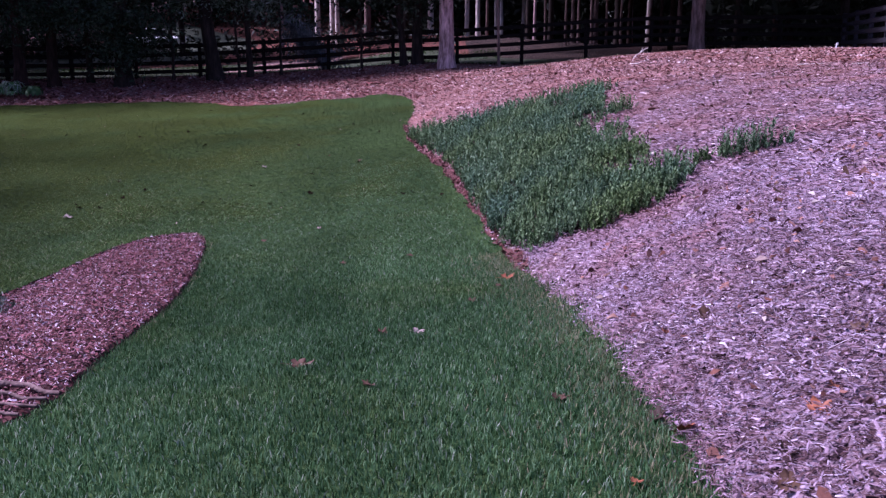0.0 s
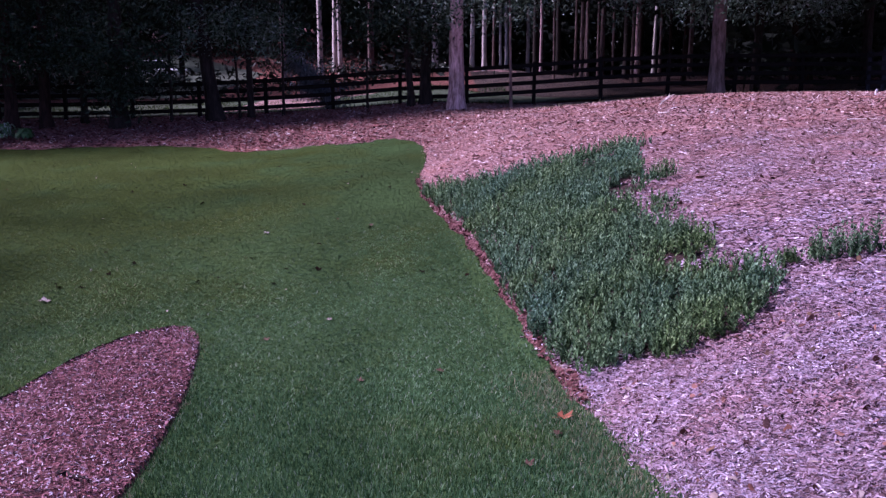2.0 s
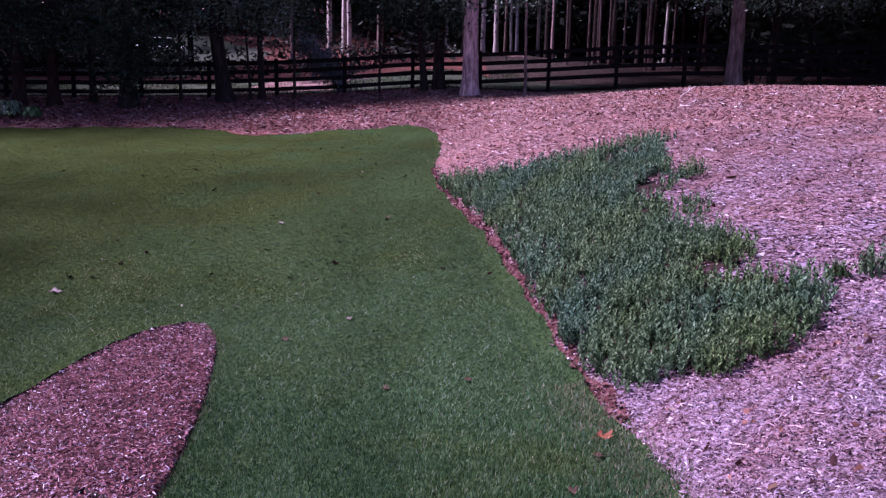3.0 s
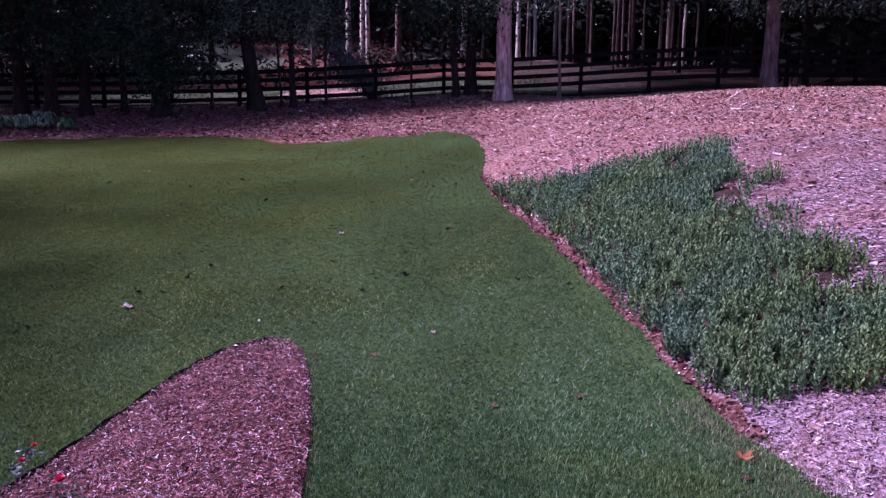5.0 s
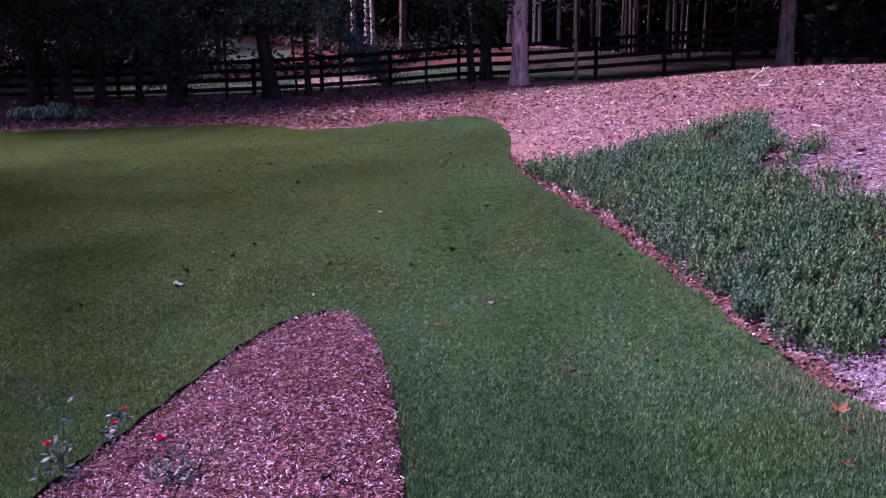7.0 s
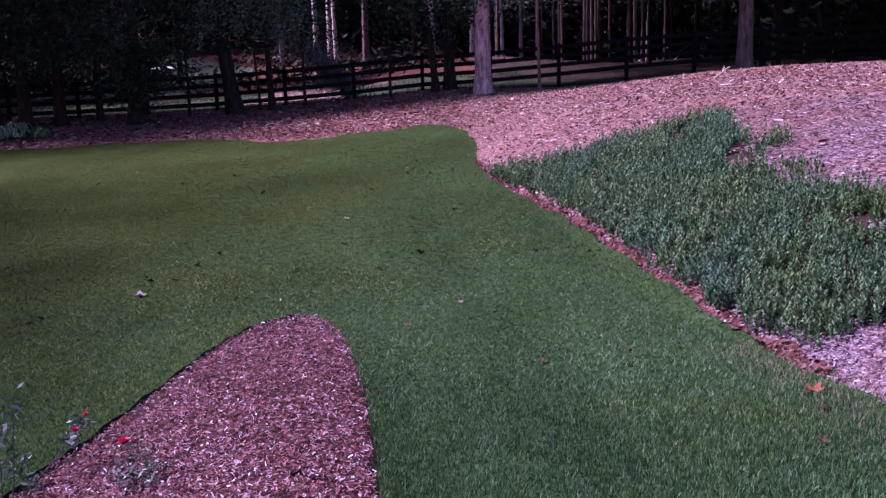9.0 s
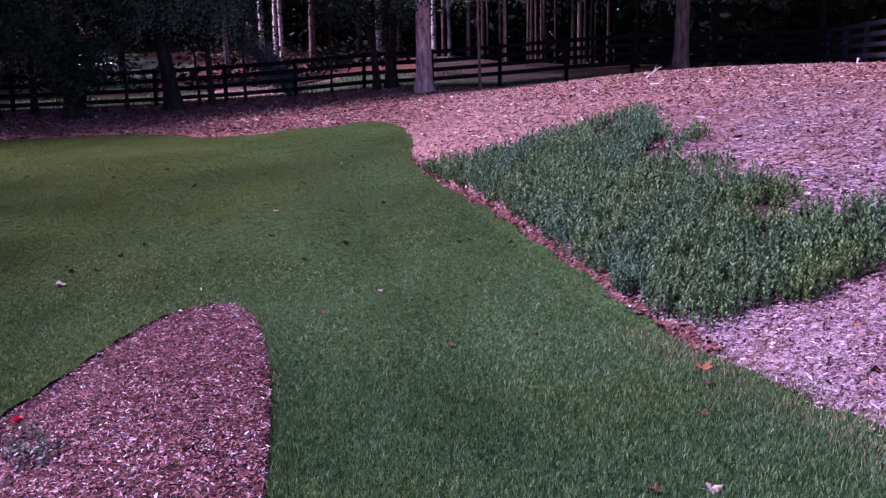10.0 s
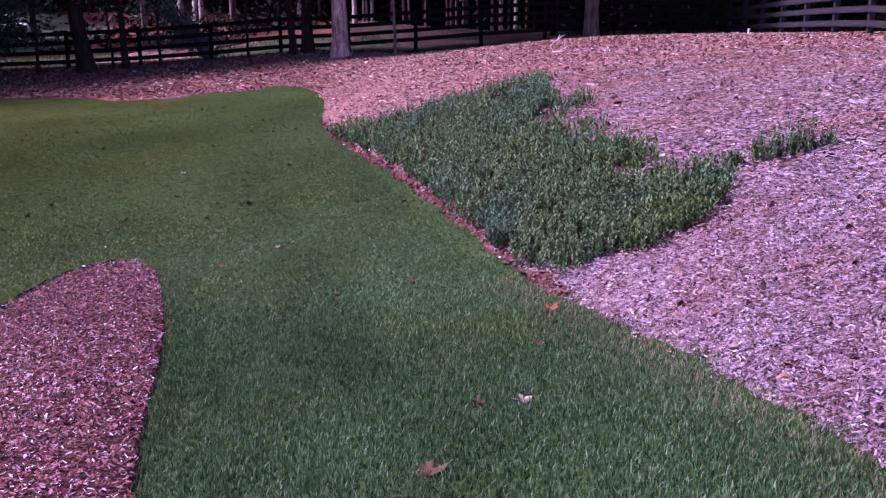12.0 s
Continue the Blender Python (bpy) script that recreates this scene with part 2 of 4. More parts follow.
M_BLUE_NEEDLE = leaf_material("blue_needle", [(0.0, (0.06, 0.08, 0.10)), (0.6, (0.13, 0.16, 0.20)), (1.0, (0.25, 0.28, 0.34))], 0.6, 0.1, 0.8)
# Besides bark colour, these tones carry each trunk's sunlight or shade.
M_BARK = bark_material("grey_bark", (0.22, 0.13, 0.135), (0.78, 0.53, 0.53), 12.0)
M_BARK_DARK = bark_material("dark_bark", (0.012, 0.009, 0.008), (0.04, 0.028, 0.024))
M_BARK_PALE = bark_material("pale_bark", (0.50, 0.41, 0.38), (0.84, 0.76, 0.73))
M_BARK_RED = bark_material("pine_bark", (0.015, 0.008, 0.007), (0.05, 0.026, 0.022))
M_BARK_BROWN = bark_material("brown_bark", (0.08, 0.05, 0.045), (0.26, 0.18, 0.17))
# Black stain and grey weathering, both darkened for shade under the trees.
M_FENCE = painted_wood("black_stained_wood", (0.005, 0.004, 0.004), (0.014, 0.011, 0.011))
M_FENCE_GREY = painted_wood("weathered_wood", (0.014, 0.0135, 0.017), (0.045, 0.043, 0.054))
M_MEADOW = chip_material("meadow", [(0.0, (0.028, 0.046, 0.021)), (1.0, (0.056, 0.084, 0.040))], scale=0.5, patch=((0.38, (0.62, 0.48, 0.44)), (0.62, (1.0, 1.0, 1.0))))
M_FIELD = chip_material("field_grass", [(0.0, (0.045, 0.062, 0.038)), (1.0, (0.065, 0.088, 0.056))], scale=0.25)
M_STRAW = leaf_material("straw_blade", [(0.0, (0.17, 0.19, 0.09)), (0.6, (0.29, 0.27, 0.15)), (1.0, (0.48, 0.40, 0.28))], 0.6, 0.2, 0.8)
M_HOSTA = leaf_material("hosta_leaf", [(0.0, (0.02, 0.06, 0.02)), (0.7, (0.07, 0.16, 0.05)), (1.0, (0.16, 0.30, 0.10))], 0.45, 0.2, 3.0)
M_HOSTA_RIM = leaf_material("hosta_rim", [(0.0, (0.34, 0.37, 0.32)), (1.0, (0.60, 0.63, 0.56))], 0.45, 0.2, 3.0)
# Palest leaflets carry leaf sheen in their colour.
M_ROSE_LEAF = leaf_material("rose_leaf", [(0.0, (0.02, 0.04, 0.025)), (0.5, (0.06, 0.10, 0.06)), (0.85, (0.24, 0.27, 0.27)), (1.0, (0.6, 0.6, 0.6))], 0.4, 0.15, 3.0)
M_ROSE = leaf_material("rose_petal", [(0.0, (0.50, 0.015, 0.05)), (1.0, (0.72, 0.05, 0.12))], 0.5, 0.2, 5.0)
M_CAR = plain_material("white_paint", (0.78, 0.78, 0.80), 0.25, 0.0, 0.03)
M_GLASS = plain_material("dark_glass", (0.02, 0.022, 0.025), 0.08)
M_RUBBER = plain_material("tyre_rubber", (0.02, 0.02, 0.02), 0.85)
M_STEEL = plain_material("wheel_steel", (0.45, 0.45, 0.47), 0.35, 0.9)


# ---- mesh helpers ----
def mesh_np(name, verts, faces, mats):
    """One mesh from arrays of corners and of triangles or quads."""
    me = bpy.data.meshes.new(name)
    verts, faces = np.asarray(verts, np.float32), np.asarray(faces, np.int32)
    count, sides = faces.shape
    me.vertices.add(len(verts))
    me.vertices.foreach_set("co", verts.ravel())
    me.loops.add(count * sides)
    me.loops.foreach_set("vertex_index", faces.ravel())
    me.polygons.add(count)
    me.polygons.foreach_set("loop_start", np.arange(0, count * sides, sides, dtype=np.int32))
    me.polygons.foreach_set("loop_total", np.full(count, sides, np.int32))
    for m in mats if isinstance(mats, (list, tuple)) else [mats]:
        me.materials.append(m)
    me.update(calc_edges=True)
    return me


def smooth(me):
    me.polygons.foreach_set("use_smooth", np.ones(len(me.polygons), bool))
    return me


def from_bm(name, bm, mat, smoothed=False):
    me = bpy.data.meshes.new(name)
    bm.normal_update()
    bm.to_mesh(me)
    bm.free()
    me.materials.append(mat)
    return smooth(me) if smoothed else me


def part(name, me, parent, label="", at=None):
    ob = new(name, me)
    ob.parent = parent
    if at is not None:
        ob.matrix_basis = at
    return tagged(ob, label) if label else ob


def box(bm, size, at=(0, 0, 0), bevel=0.0):
    made = bmesh.ops.create_cube(bm, size=1, matrix=Matrix.Translation(at) @ Matrix.Diagonal((*size, 1)))
    if bevel:
        edges = list({e for v in made["verts"] for e in v.link_edges})
        bmesh.ops.bevel(bm, geom=edges, offset=bevel, segments=1, affect="EDGES")


def tube(path, radii, sides=10, wobble=0.0, rng=None):
    """A closed tapered tube along a path of points: arrays of corners and quads."""
    path = np.asarray(path, float)
    tangent = np.gradient(path, axis=0)
    tangent /= np.linalg.norm(tangent, axis=1)[:, None] + 1e-9
    side = np.cross(tangent, (0.31, 0.95, 0.05))
    side /= np.linalg.norm(side, axis=1)[:, None] + 1e-9
    other = np.cross(tangent, side)
    a = np.linspace(0, 2 * np.pi, sides, endpoint=False)
    r = np.asarray(radii, float)[:, None] * np.ones(sides)
    if wobble and rng is not None:
        r = r * (1 + wobble * rng.normal(size=sides)[None] + 0.5 * wobble * rng.normal(size=r.shape))
    rings = path[:, None] + r[..., None] * (np.cos(a)[None, :, None] * side[:, None] + np.sin(a)[None, :, None] * other[:, None])
    n = len(path)
    i, j = np.meshgrid(np.arange(n - 1), np.arange(sides), indexing="ij")
    quads = np.stack([i * sides + j, i * sides + (j + 1) % sides, (i + 1) * sides + (j + 1) % sides, (i + 1) * sides + j], -1).reshape(-1, 4)
    return rings.reshape(-1, 3), quads


def joined(pieces):
    verts, faces, base = [], [], 0
    for v, f in pieces:
        verts.append(v)
        faces.append(f + base)
        base += len(v)
    return np.concatenate(verts), np.concatenate(faces)


# ---- the lie of the land ----
def soft_ramp(v, w):
    return w * np.log1p(np.exp(np.clip(v / w, -40, 40)))


def bank_toe(y):
    return np.interp(y, [0, 3, 4.4, 6, 8.3, 9.2, 11, 13, 16.4, 20.7, 22.5, 27, 30], [1.15, 1.05, 0.98, 0.85, 0.72, 0.62, 0.25, 0.05, -0.2, -0.8, -0.85, -0.9, -0.9])


def fall_away(x, y):
    """How far the plateau falls away behind its crest, towards the fence at the wood."""
    t = np.clip((y - 27.5) / 7, 0, 1)
    return np.interp(x, [-0.5, 1.2, 3, 5, 12, 16], [0, 0.08, 0.22, 0.27, 0.27, 0]) * t * t * (3 - 2 * t)


def height(x, y):
    """Lawn falling to a shallow swale and rising again to the wood, with a bank along its right side, and the hill past the fence."""
    x, y = np.broadcast_arrays(np.asarray(x, float), np.asarray(y, float))
    far = np.clip(y - 35, 0, 75)
    yy = np.clip(y, -6, 35)
    s = np.maximum(x - bank_toe(yy), 0)
    c = 9 * np.tanh(x / 9)
    b1, b2 = 1 - np.exp(-s / 1.6), 1 - np.exp(-s / 5)
    z = 0.2436 + 0.0229 * c - 0.1206 * yy + 0.1489 * soft_ramp(yy - 8, 1.2) + 0.0286 * soft_ramp(yy - 15, 2) + 0.0822 * soft_ramp(yy - 28, 2)
    z = z + 0.0605 * c * np.exp(-(((yy - 9) / 6) ** 2)) + 0.0047 * c * soft_ramp(yy - 20, 2)
    z = z + b1 * (0.4474 - 0.1662 * np.exp(-yy / 12) - 0.0743 * soft_ramp(yy - 25, 2)) + b2 * (1.0775 + 0.9556 * np.exp(-yy / 12) - 0.1015 * soft_ramp(yy - 25, 2))
    z = z - 0.024 * np.exp(-(((yy - 15.5) / 3) ** 2)) + 0.1181 * np.exp(-(((yy - 4.5) / 2.5) ** 2))
    mound = np.clip(1 - ((x + 3.2) / 1.15) ** 2, 0, 1) * np.clip(1 - ((yy - 7.7) / 4.2) ** 4, 0, 1)
    z = z - 0.11 * np.exp(-(((x + 1.9) / 1.7) ** 2) - ((yy - 12.5) / 2.0) ** 2)
    z = z + 0.15 * mound - 0.85 * soft_ramp(z - 1.57, 0.04) - fall_away(x, y)
    z = z + 0.075 * np.clip(y - 38, 0, 20) * np.interp(x, [-6.5, -2.5, 3, 6, 11, 40], [0, 0.9, 1, 0.65, 0.35, 0.25])
    return z + (0.028 * far + 0.10 * soft_ramp(np.minimum(y, 190) - 68, 4)) / (1 + np.exp(np.clip((x + 5.5 - 0.02 * np.clip(y - 70, 0, 60)) / 1.3, -30, 30)))


def lawn_right(y):
    """The lawn's border along the bank, a little ragged."""
    return 0.018 * np.sin(y * 4.1) + 0.008 * np.sin(y * 11.3) + np.interp(y, [-8, 3, 4.5, 6, 7.4, 8.4, 9.3, 10.6, 12.5, 15.5, 17.7, 19.5, 21.4, 24, 26.6, 27.6, 28.3], [1.0, 0.95, 0.96, 0.95, 0.88, 0.76, 0.64, 0.49, 0.31, 0.0, -0.4, -0.74, -0.9, -0.72, -0.85, -1.1, -1.66])


def lawn_far(x):
    """The lawn's border along the wood, a little ragged."""
    return 0.14 * np.sin(x * 2.7) + 0.08 * np.sin(x * 7.9) + np.interp(x, [-40, -14.6, -9.9, -7.4, -6.8, -6.2, -5.6, -4.7, -3.2, -1.66], [27.5, 28.7, 29.2, 28.7, 28.1, 27.2, 27.4, 27.7, 28.0, 28.4])


def ring(points, steps=8):
    """A closed smooth outline through a few corners."""
    p = np.asarray(points, float)
    out = []
    for k in range(len(p)):
        a, b, c, d = p[k - 1], p[k], p[(k + 1) % len(p)], p[(k + 2) % len(p)]
        for s in np.arange(steps) / steps:
            out.append(0.5 * (2 * b + (c - a) * s + (2 * a - 5 * b + 4 * c - d) * s**2 + (3 * b - a - 3 * c + d) * s**3))
    return np.array(out)


def inside(outline, x, y):
    px, py = outline[:, 0], outline[:, 1]
    qx, qy = np.roll(px, -1), np.roll(py, -1)
    hit = np.zeros(np.shape(x), bool)
    for a, b, c, d in zip(px, py, qx, qy):
        cross = (b > y) != (d > y)
        hit ^= cross & (x < (c - a) * (y - b) / (d - b + 1e-12) + a)
    return hit


BED = ring([(-4.65, 8.1), (-4.53, 8.85), (-4.36, 9.75), (-4.12, 10.6), (-3.9, 11.18), (-3.68, 11.65), (-3.34, 11.92), (-3.05, 11.5), (-2.85, 10.85), (-2.7, 10.1), (-2.58, 9.4), (-2.47, 8.5), (-2.37, 7.5), (-2.3, 6.6), (-2.14, 5.3), (-2.04, 4.6), (-2.2, 3.95), (-3.2, 3.4), (-4.3, 4.4), (-4.66, 6.4)], 6)
COVER = ring([(0.8, 9.08), (1.02, 8.8), (1.2, 8.66), (1.4, 8.4), (1.64, 8.42), (1.9, 8.38), (2.08, 8.52), (2.32, 8.82), (2.5, 9.4), (2.3, 9.8), (2.0, 10.15), (2.28, 10.3), (2.38, 10.9), (2.15, 11.8), (2.08, 12.9), (2.2, 13.8), (2.55, 14.6), (2.75, 16.2), (3.02, 17.7), (2.85, 18.1), (2.2, 18.1), (1.5, 18.1), (0.7, 18.2), (-0.05, 18.9), (-0.5, 19.7), (-0.62, 19.5), (-0.3, 18.0), (0.1, 16.0), (0.38, 13.5), (0.5, 11.6)], 5)

COVER_SOIL = COVER.mean(0) + (COVER - COVER.mean(0)) * np.array([0.86, 0.955])

POCKETS = [(2.2, 10.28, 0.38, 0.24), (1.95, 10.6, 0.14, 0.2), (2.1, 14.1, 0.22, 0.42), (2.05, 12.5, 0.12, 0.3), (1.52, 10.55, 0.07, 0.06), (1.58, 12.3, 0.08, 0.12), (2.45, 15.2, 0.16, 0.3), (1.85, 8.95, 0.06, 0.05)]


def planted(x, y):
    """Whether the ground cover grows here: not in its small bare pockets."""
    ok = np.ones(np.shape(x), bool)
    for a, b, wide, deep in POCKETS:
        ok &= ((x - a) / wide) ** 2 + ((y - b) / deep) ** 2 > 1 + 0.35 * np.sin(9 * x + 7 * y)
    return ok


def graded(lo, hi, fine_lo, fine_hi, fine, grow=1.18):
    """Grid lines that are close together between fine_lo and fine_hi and spread out beyond."""
    mid = list(np.arange(fine_lo, fine_hi + fine / 2, fine))
    step, v, right = fine, fine_hi, []
    while v < hi:
        step *= grow
        v += step
        right.append(min(v, hi))
    step, v, left = fine, fine_lo, []
    while v > lo:
        step *= grow
        v -= step
        left.append(max(v, lo))
    return np.array(left[::-1] + mid + right)


def sheet(name, x, y, z, mat):
    """A grid of points as one smooth mesh."""
    rows, cols = x.shape
    i, j = np.meshgrid(np.arange(rows - 1), np.arange(cols - 1), indexing="ij")
    quads = np.stack([i * cols + j, i * cols + j + 1, (i + 1) * cols + j + 1, (i + 1) * cols + j], -1).reshape(-1, 4)
    return smooth(mesh_np(name, np.stack([x, y, z], -1).reshape(-1, 3), quads, mat))


# ---- ground, lawn, bed ----
rng = np.random.default_rng(5)
gx, gy = np.meshgrid(graded(-400, 400, -2.4, 3.2, 0.1, 1.08), graded(-400, 500, -2, 36, 0.3, 1.12))
lumps = -0.02 + 0.02 * np.sin(gx * 2.3 + np.sin(gy * 1.7)) * np.sin(gy * 2.1 + 0.6 * np.sin(gx * 1.3)) + 0.012 * np.sin(gx * 5.1 + gy * 3.3)
under = np.clip((lawn_right(gy) + 0.02 - gx) / 0.16, 0, 1) * np.clip((lawn_far(gx) + 0.05 - gy) / 0.3, 0, 1)
gz = height(gx, gy) + lumps * (1 - under) - 0.07 * under
tagged(new("ground", sheet("ground", gx, gy, gz, M_GROUND)), "reddish-brown bark mulch and leaf litter covering the bank and wood floor", "ground", kind="structure")

u, v = np.meshgrid(1 - (1 - np.linspace(0, 1, 120)) ** 2.6, np.linspace(0, 1, 220))
top = lawn_far(-40 + u * 38.34)
ly = -8 + v * (top + 8)
lx = -40 + u * (lawn_right(ly) + 40)
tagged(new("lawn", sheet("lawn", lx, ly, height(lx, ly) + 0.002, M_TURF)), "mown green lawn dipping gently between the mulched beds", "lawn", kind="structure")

def laid(name, outline, mat, lift, rings=10):
    """A surface inside an outline, lying on the land."""
    centre = outline.mean(0)
    t = np.linspace(0.02, 1, rings)[:, None, None]
    p = centre + (outline - centre) * t
    p = np.concatenate([p, p[:, :1]], 1)
    edge_drop = np.where(t[..., 0] > 0.97, -0.04, 0)
    z = height(p[..., 0], p[..., 1]) + lift + edge_drop
    return sheet(name, p[..., 0], p[..., 1], z, mat)

tagged(new("mulch_bed", laid("mulch_bed", BED, M_BED, 0.035, 22)), "island bed of reddish shredded bark mulch in the lawn", "flower bed", kind="structure")

rim = np.concatenate([BED, BED[:1]])
along = np.roll(BED, -1, 0) - np.roll(BED, 1, 0)
out = np.stack([along[:, 1], -along[:, 0]], -1) / np.linalg.norm(along, axis=1)[:, None]
out = out * np.sign(np.sum(out * (BED - BED.mean(0))))
out = np.concatenate([out, out[:1]])
# Cut soil edge, wide on the left; its shadow is in the dark colour.
wide = np.where(out[:, 0] < 0.35, 1.0, 0.12) * (0.8 + 0.3 * np.sin(np.arange(len(out)) * 1.7))
bx, by = (rim[None, :, k] + out[None, :, k] * wide[None] * np.array([-0.05, 0.0, 0.07, 0.076])[:, None] for k in (0, 1))
lip = np.where(out[:, 0] < 0.2, 0.038, 0.0)
bz = height(bx, by) + np.array([0.012, 0.004, 0.004, 0.004])[:, None] + np.array([0, 0, 0, 1])[:, None] * lip
tagged(new("bed_trench", sheet("bed_trench", bx, by, bz + 0.004, M_SOIL)), "narrow soil trench cut round the island bed, its shadow put into the colour", "soil edge", kind="structure")

TURF_HOLE = np.stack([bx[2, :-1], by[2, :-1]], -1)

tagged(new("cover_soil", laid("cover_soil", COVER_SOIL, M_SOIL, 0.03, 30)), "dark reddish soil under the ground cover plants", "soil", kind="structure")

# the cut edge of bare red clay between lawn and ground cover
ey = np.linspace(8.5, 21.6, 200)
ew = 0.065 + 0.025 * np.sin(ey * 3.1) + 0.03 * np.sin(ey * 7.7)
across = np.linspace(-0.05, 1, 9)[None]
cx = lawn_right(ey)[:, None] + across * ew[:, None] * 1.7
cy = ey[:, None] + 0 * across
dip = 0.022 * np.sin((across + 0.05) / 1.05 * np.pi) - 0.008 + 0.005 * np.sin(cy * 31) * np.sin(cx * 47)
tagged(new("clay_edge", sheet("clay_edge", cx, cy, height(cx, cy) + 0.005 + dip, M_CLAY)), "cut edge of bare red clay along the lawn", "soil edge", kind="structure")
nx, ny = np.meshgrid(np.linspace(-7.0, -5.0, 30), np.linspace(0, 1, 8))
ny2 = lawn_far(nx) - 0.06 + ny * (0.08 + 0.75 * np.exp(-(((nx + 6.0) / 0.6) ** 2)))
tagged(new("clay_patch", sheet("clay_patch", nx, ny2, height(nx, ny2) + 0.01 + 0.02 * np.sin(ny * np.pi), M_RED_CLAY)), "bare red clay at the far lawn border", "soil edge", kind="structure")

# grass strip, field wedge and track past the fence
def strip(name, xs, y0, y1, mat, lift, label, cat):
    x, t = np.meshgrid(xs, np.linspace(0, 1, 14))
    y = y0(x) + t * (y1(x) - y0(x))
    tagged(new(name, sheet(name, x, y, height(x, y) + lift, mat)), label, cat, kind="structure")

strip("meadow", np.linspace(-40, 6, 66), lambda x: 36.8 + 0 * x, lambda x: np.interp(x, [-1, 1.5, 6], [46, 41, 37.6]) + np.clip(-x, 0.3, 2) * np.sin(x * 0.5), M_MEADOW, 0.05, "rough sunlit grass strip behind the fence", "grass")
strip("field", np.linspace(-26, -14.2, 20), lambda x: 50 + 0 * x, lambda x: 92 - 1.5 * (x + 26), M_FIELD, 0.09, "grey-green field on the far slope", "grass")
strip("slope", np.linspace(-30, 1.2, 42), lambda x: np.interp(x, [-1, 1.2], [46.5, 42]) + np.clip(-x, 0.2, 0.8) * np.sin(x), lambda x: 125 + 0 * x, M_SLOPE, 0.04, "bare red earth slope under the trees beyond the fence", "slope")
# Both floors have the wood's shade in their colour.
strip("wood_edge_floor", np.linspace(1.2, 9, 20), lambda x: np.interp(x, [1.2, 1.5, 6, 9], [42, 41.2, 37.7, 36.4]), lambda x: 125 + 0 * x, M_WOOD_EDGE, 0.04, "brown leaf litter on the rise at the edge of the wood, darkened for shade", "wood floor")
strip("wood_floor", np.linspace(9, 60, 42), lambda x: 36.2 + 0.3 * np.sin(x * 2), lambda x: 125 + 0 * x, M_WOOD_FLOOR, 0.04, "leaf litter on the floor of the wood, darkened for shade", "wood floor")
strip("track", np.linspace(-8.8, -5.0, 8), lambda x: 37.5 + 0 * x, lambda x: 50 + 0 * x, M_TRACK, 0.08, "reddish dirt track crossing the grass behind the fence", "track")


# ---- loose cover: grass, chips ----
def blades(name, x, y, tall, wide, mat, segments=1, flat=False):
    """Grass blades rooted at x, y: narrow bent triangles. flat: laid over, as in a close mown turf seen from far off."""
    n = len(x)
    z = height(x, y)
    a, b = rng.uniform(0, 2 * np.pi, n), rng.uniform(0, 2 * np.pi, n)
    h = tall * rng.uniform(0.55, 1.2, n)
    bend = h * rng.uniform(0.15, 0.75, n)
    if flat:
        lay = np.clip((y - 8) / 6, 0, 1)
        b = np.where(rng.uniform(0, 1, n) < lay, a + np.pi / 2, b)
        bend = bend + h * lay * rng.uniform(1.2, 2.6, n)
    w = wide * rng.uniform(0.7, 1.3, n) / 2
    root = np.stack([x, y, z], -1)
    side = np.stack([np.cos(a) * w, np.sin(a) * w, 0 * w], -1)
    tip = root + np.stack([np.cos(b) * bend, np.sin(b) * bend, h], -1)
    if segments == 1:
        verts = np.stack([root - side, root + side, tip], 1).reshape(-1, 3)
        return mesh_np(name, verts, np.arange(3 * n).reshape(-1, 3), mat)
    mid = root + np.stack([np.cos(b) * bend * 0.3, np.sin(b) * bend * 0.3, h * 0.62], -1)
    verts = np.stack([root - side, root + side, mid + side * 0.8, mid - side * 0.8, tip], 1).reshape(-1, 3)
    base = np.arange(n)[:, None] * 5
    faces = np.concatenate([base + [0, 1, 2], base + [0, 2, 3], base + [3, 2, 4]])
    return mesh_np(name, verts, faces, mat)


def scatter(x0, x1, y0, y1, density, keep):
    n = int((x1 - x0) * (y1 - y0) * density)
    x, y = rng.uniform(x0, x1, n), rng.uniform(y0, y1, n)
    k = keep(x, y)
    return x[k], y[k]


def grassy(x, y):
    jag = rng.normal(0, 0.05, len(x)) + 0.03 * np.sin(y * 5.3)
    return (x < lawn_right(y) + jag) & (y < lawn_far(x) + rng.normal(0, 0.12, len(x))) & ~inside(TURF_HOLE, x + rng.normal(0, 0.018, len(x)), y + rng.normal(0, 0.018, len(x)))


def grass_field(name, bands, label):
    pieces = []
    for x0, x1, y0, y1, density, tall, wide in bands:
        x, y = scatter(x0, x1, y0, y1, density, grassy)
        pieces.append((x, y, np.full(len(x), tall), np.full(len(x), wide)))
    x, y, tall, wide = (np.concatenate(c) for c in zip(*pieces))
    ob = new(name, blades(name, x, y, tall, wide, M_GRASS, 1))
    tagged(ob, label, "grass", kind="stuff")


def fading(v, lo, hi):
    """Keeps fewer and fewer from lo to hi (or from hi back to lo when they are swapped)."""
    return rng.uniform(0, 1, len(v)) < np.clip((hi - v) / (hi - lo), 0, 1)


def near_share(y):
    """Part of the turf that is built of bent two-piece blades: all of it close by, none past the dip."""
    return np.clip((9.5 - y) / 3.5, 0, 1)


x, y = scatter(-3.4, 1.1, 1.4, 9.5, 6500, lambda x, y: (rng.uniform(0, 1, len(x)) < near_share(y)) & fading(y, 2.8, 1.4) & fading(x, -2.6, -3.4) & grassy(x, y))
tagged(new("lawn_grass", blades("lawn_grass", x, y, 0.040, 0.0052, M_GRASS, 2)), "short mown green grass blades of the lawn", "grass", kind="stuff")
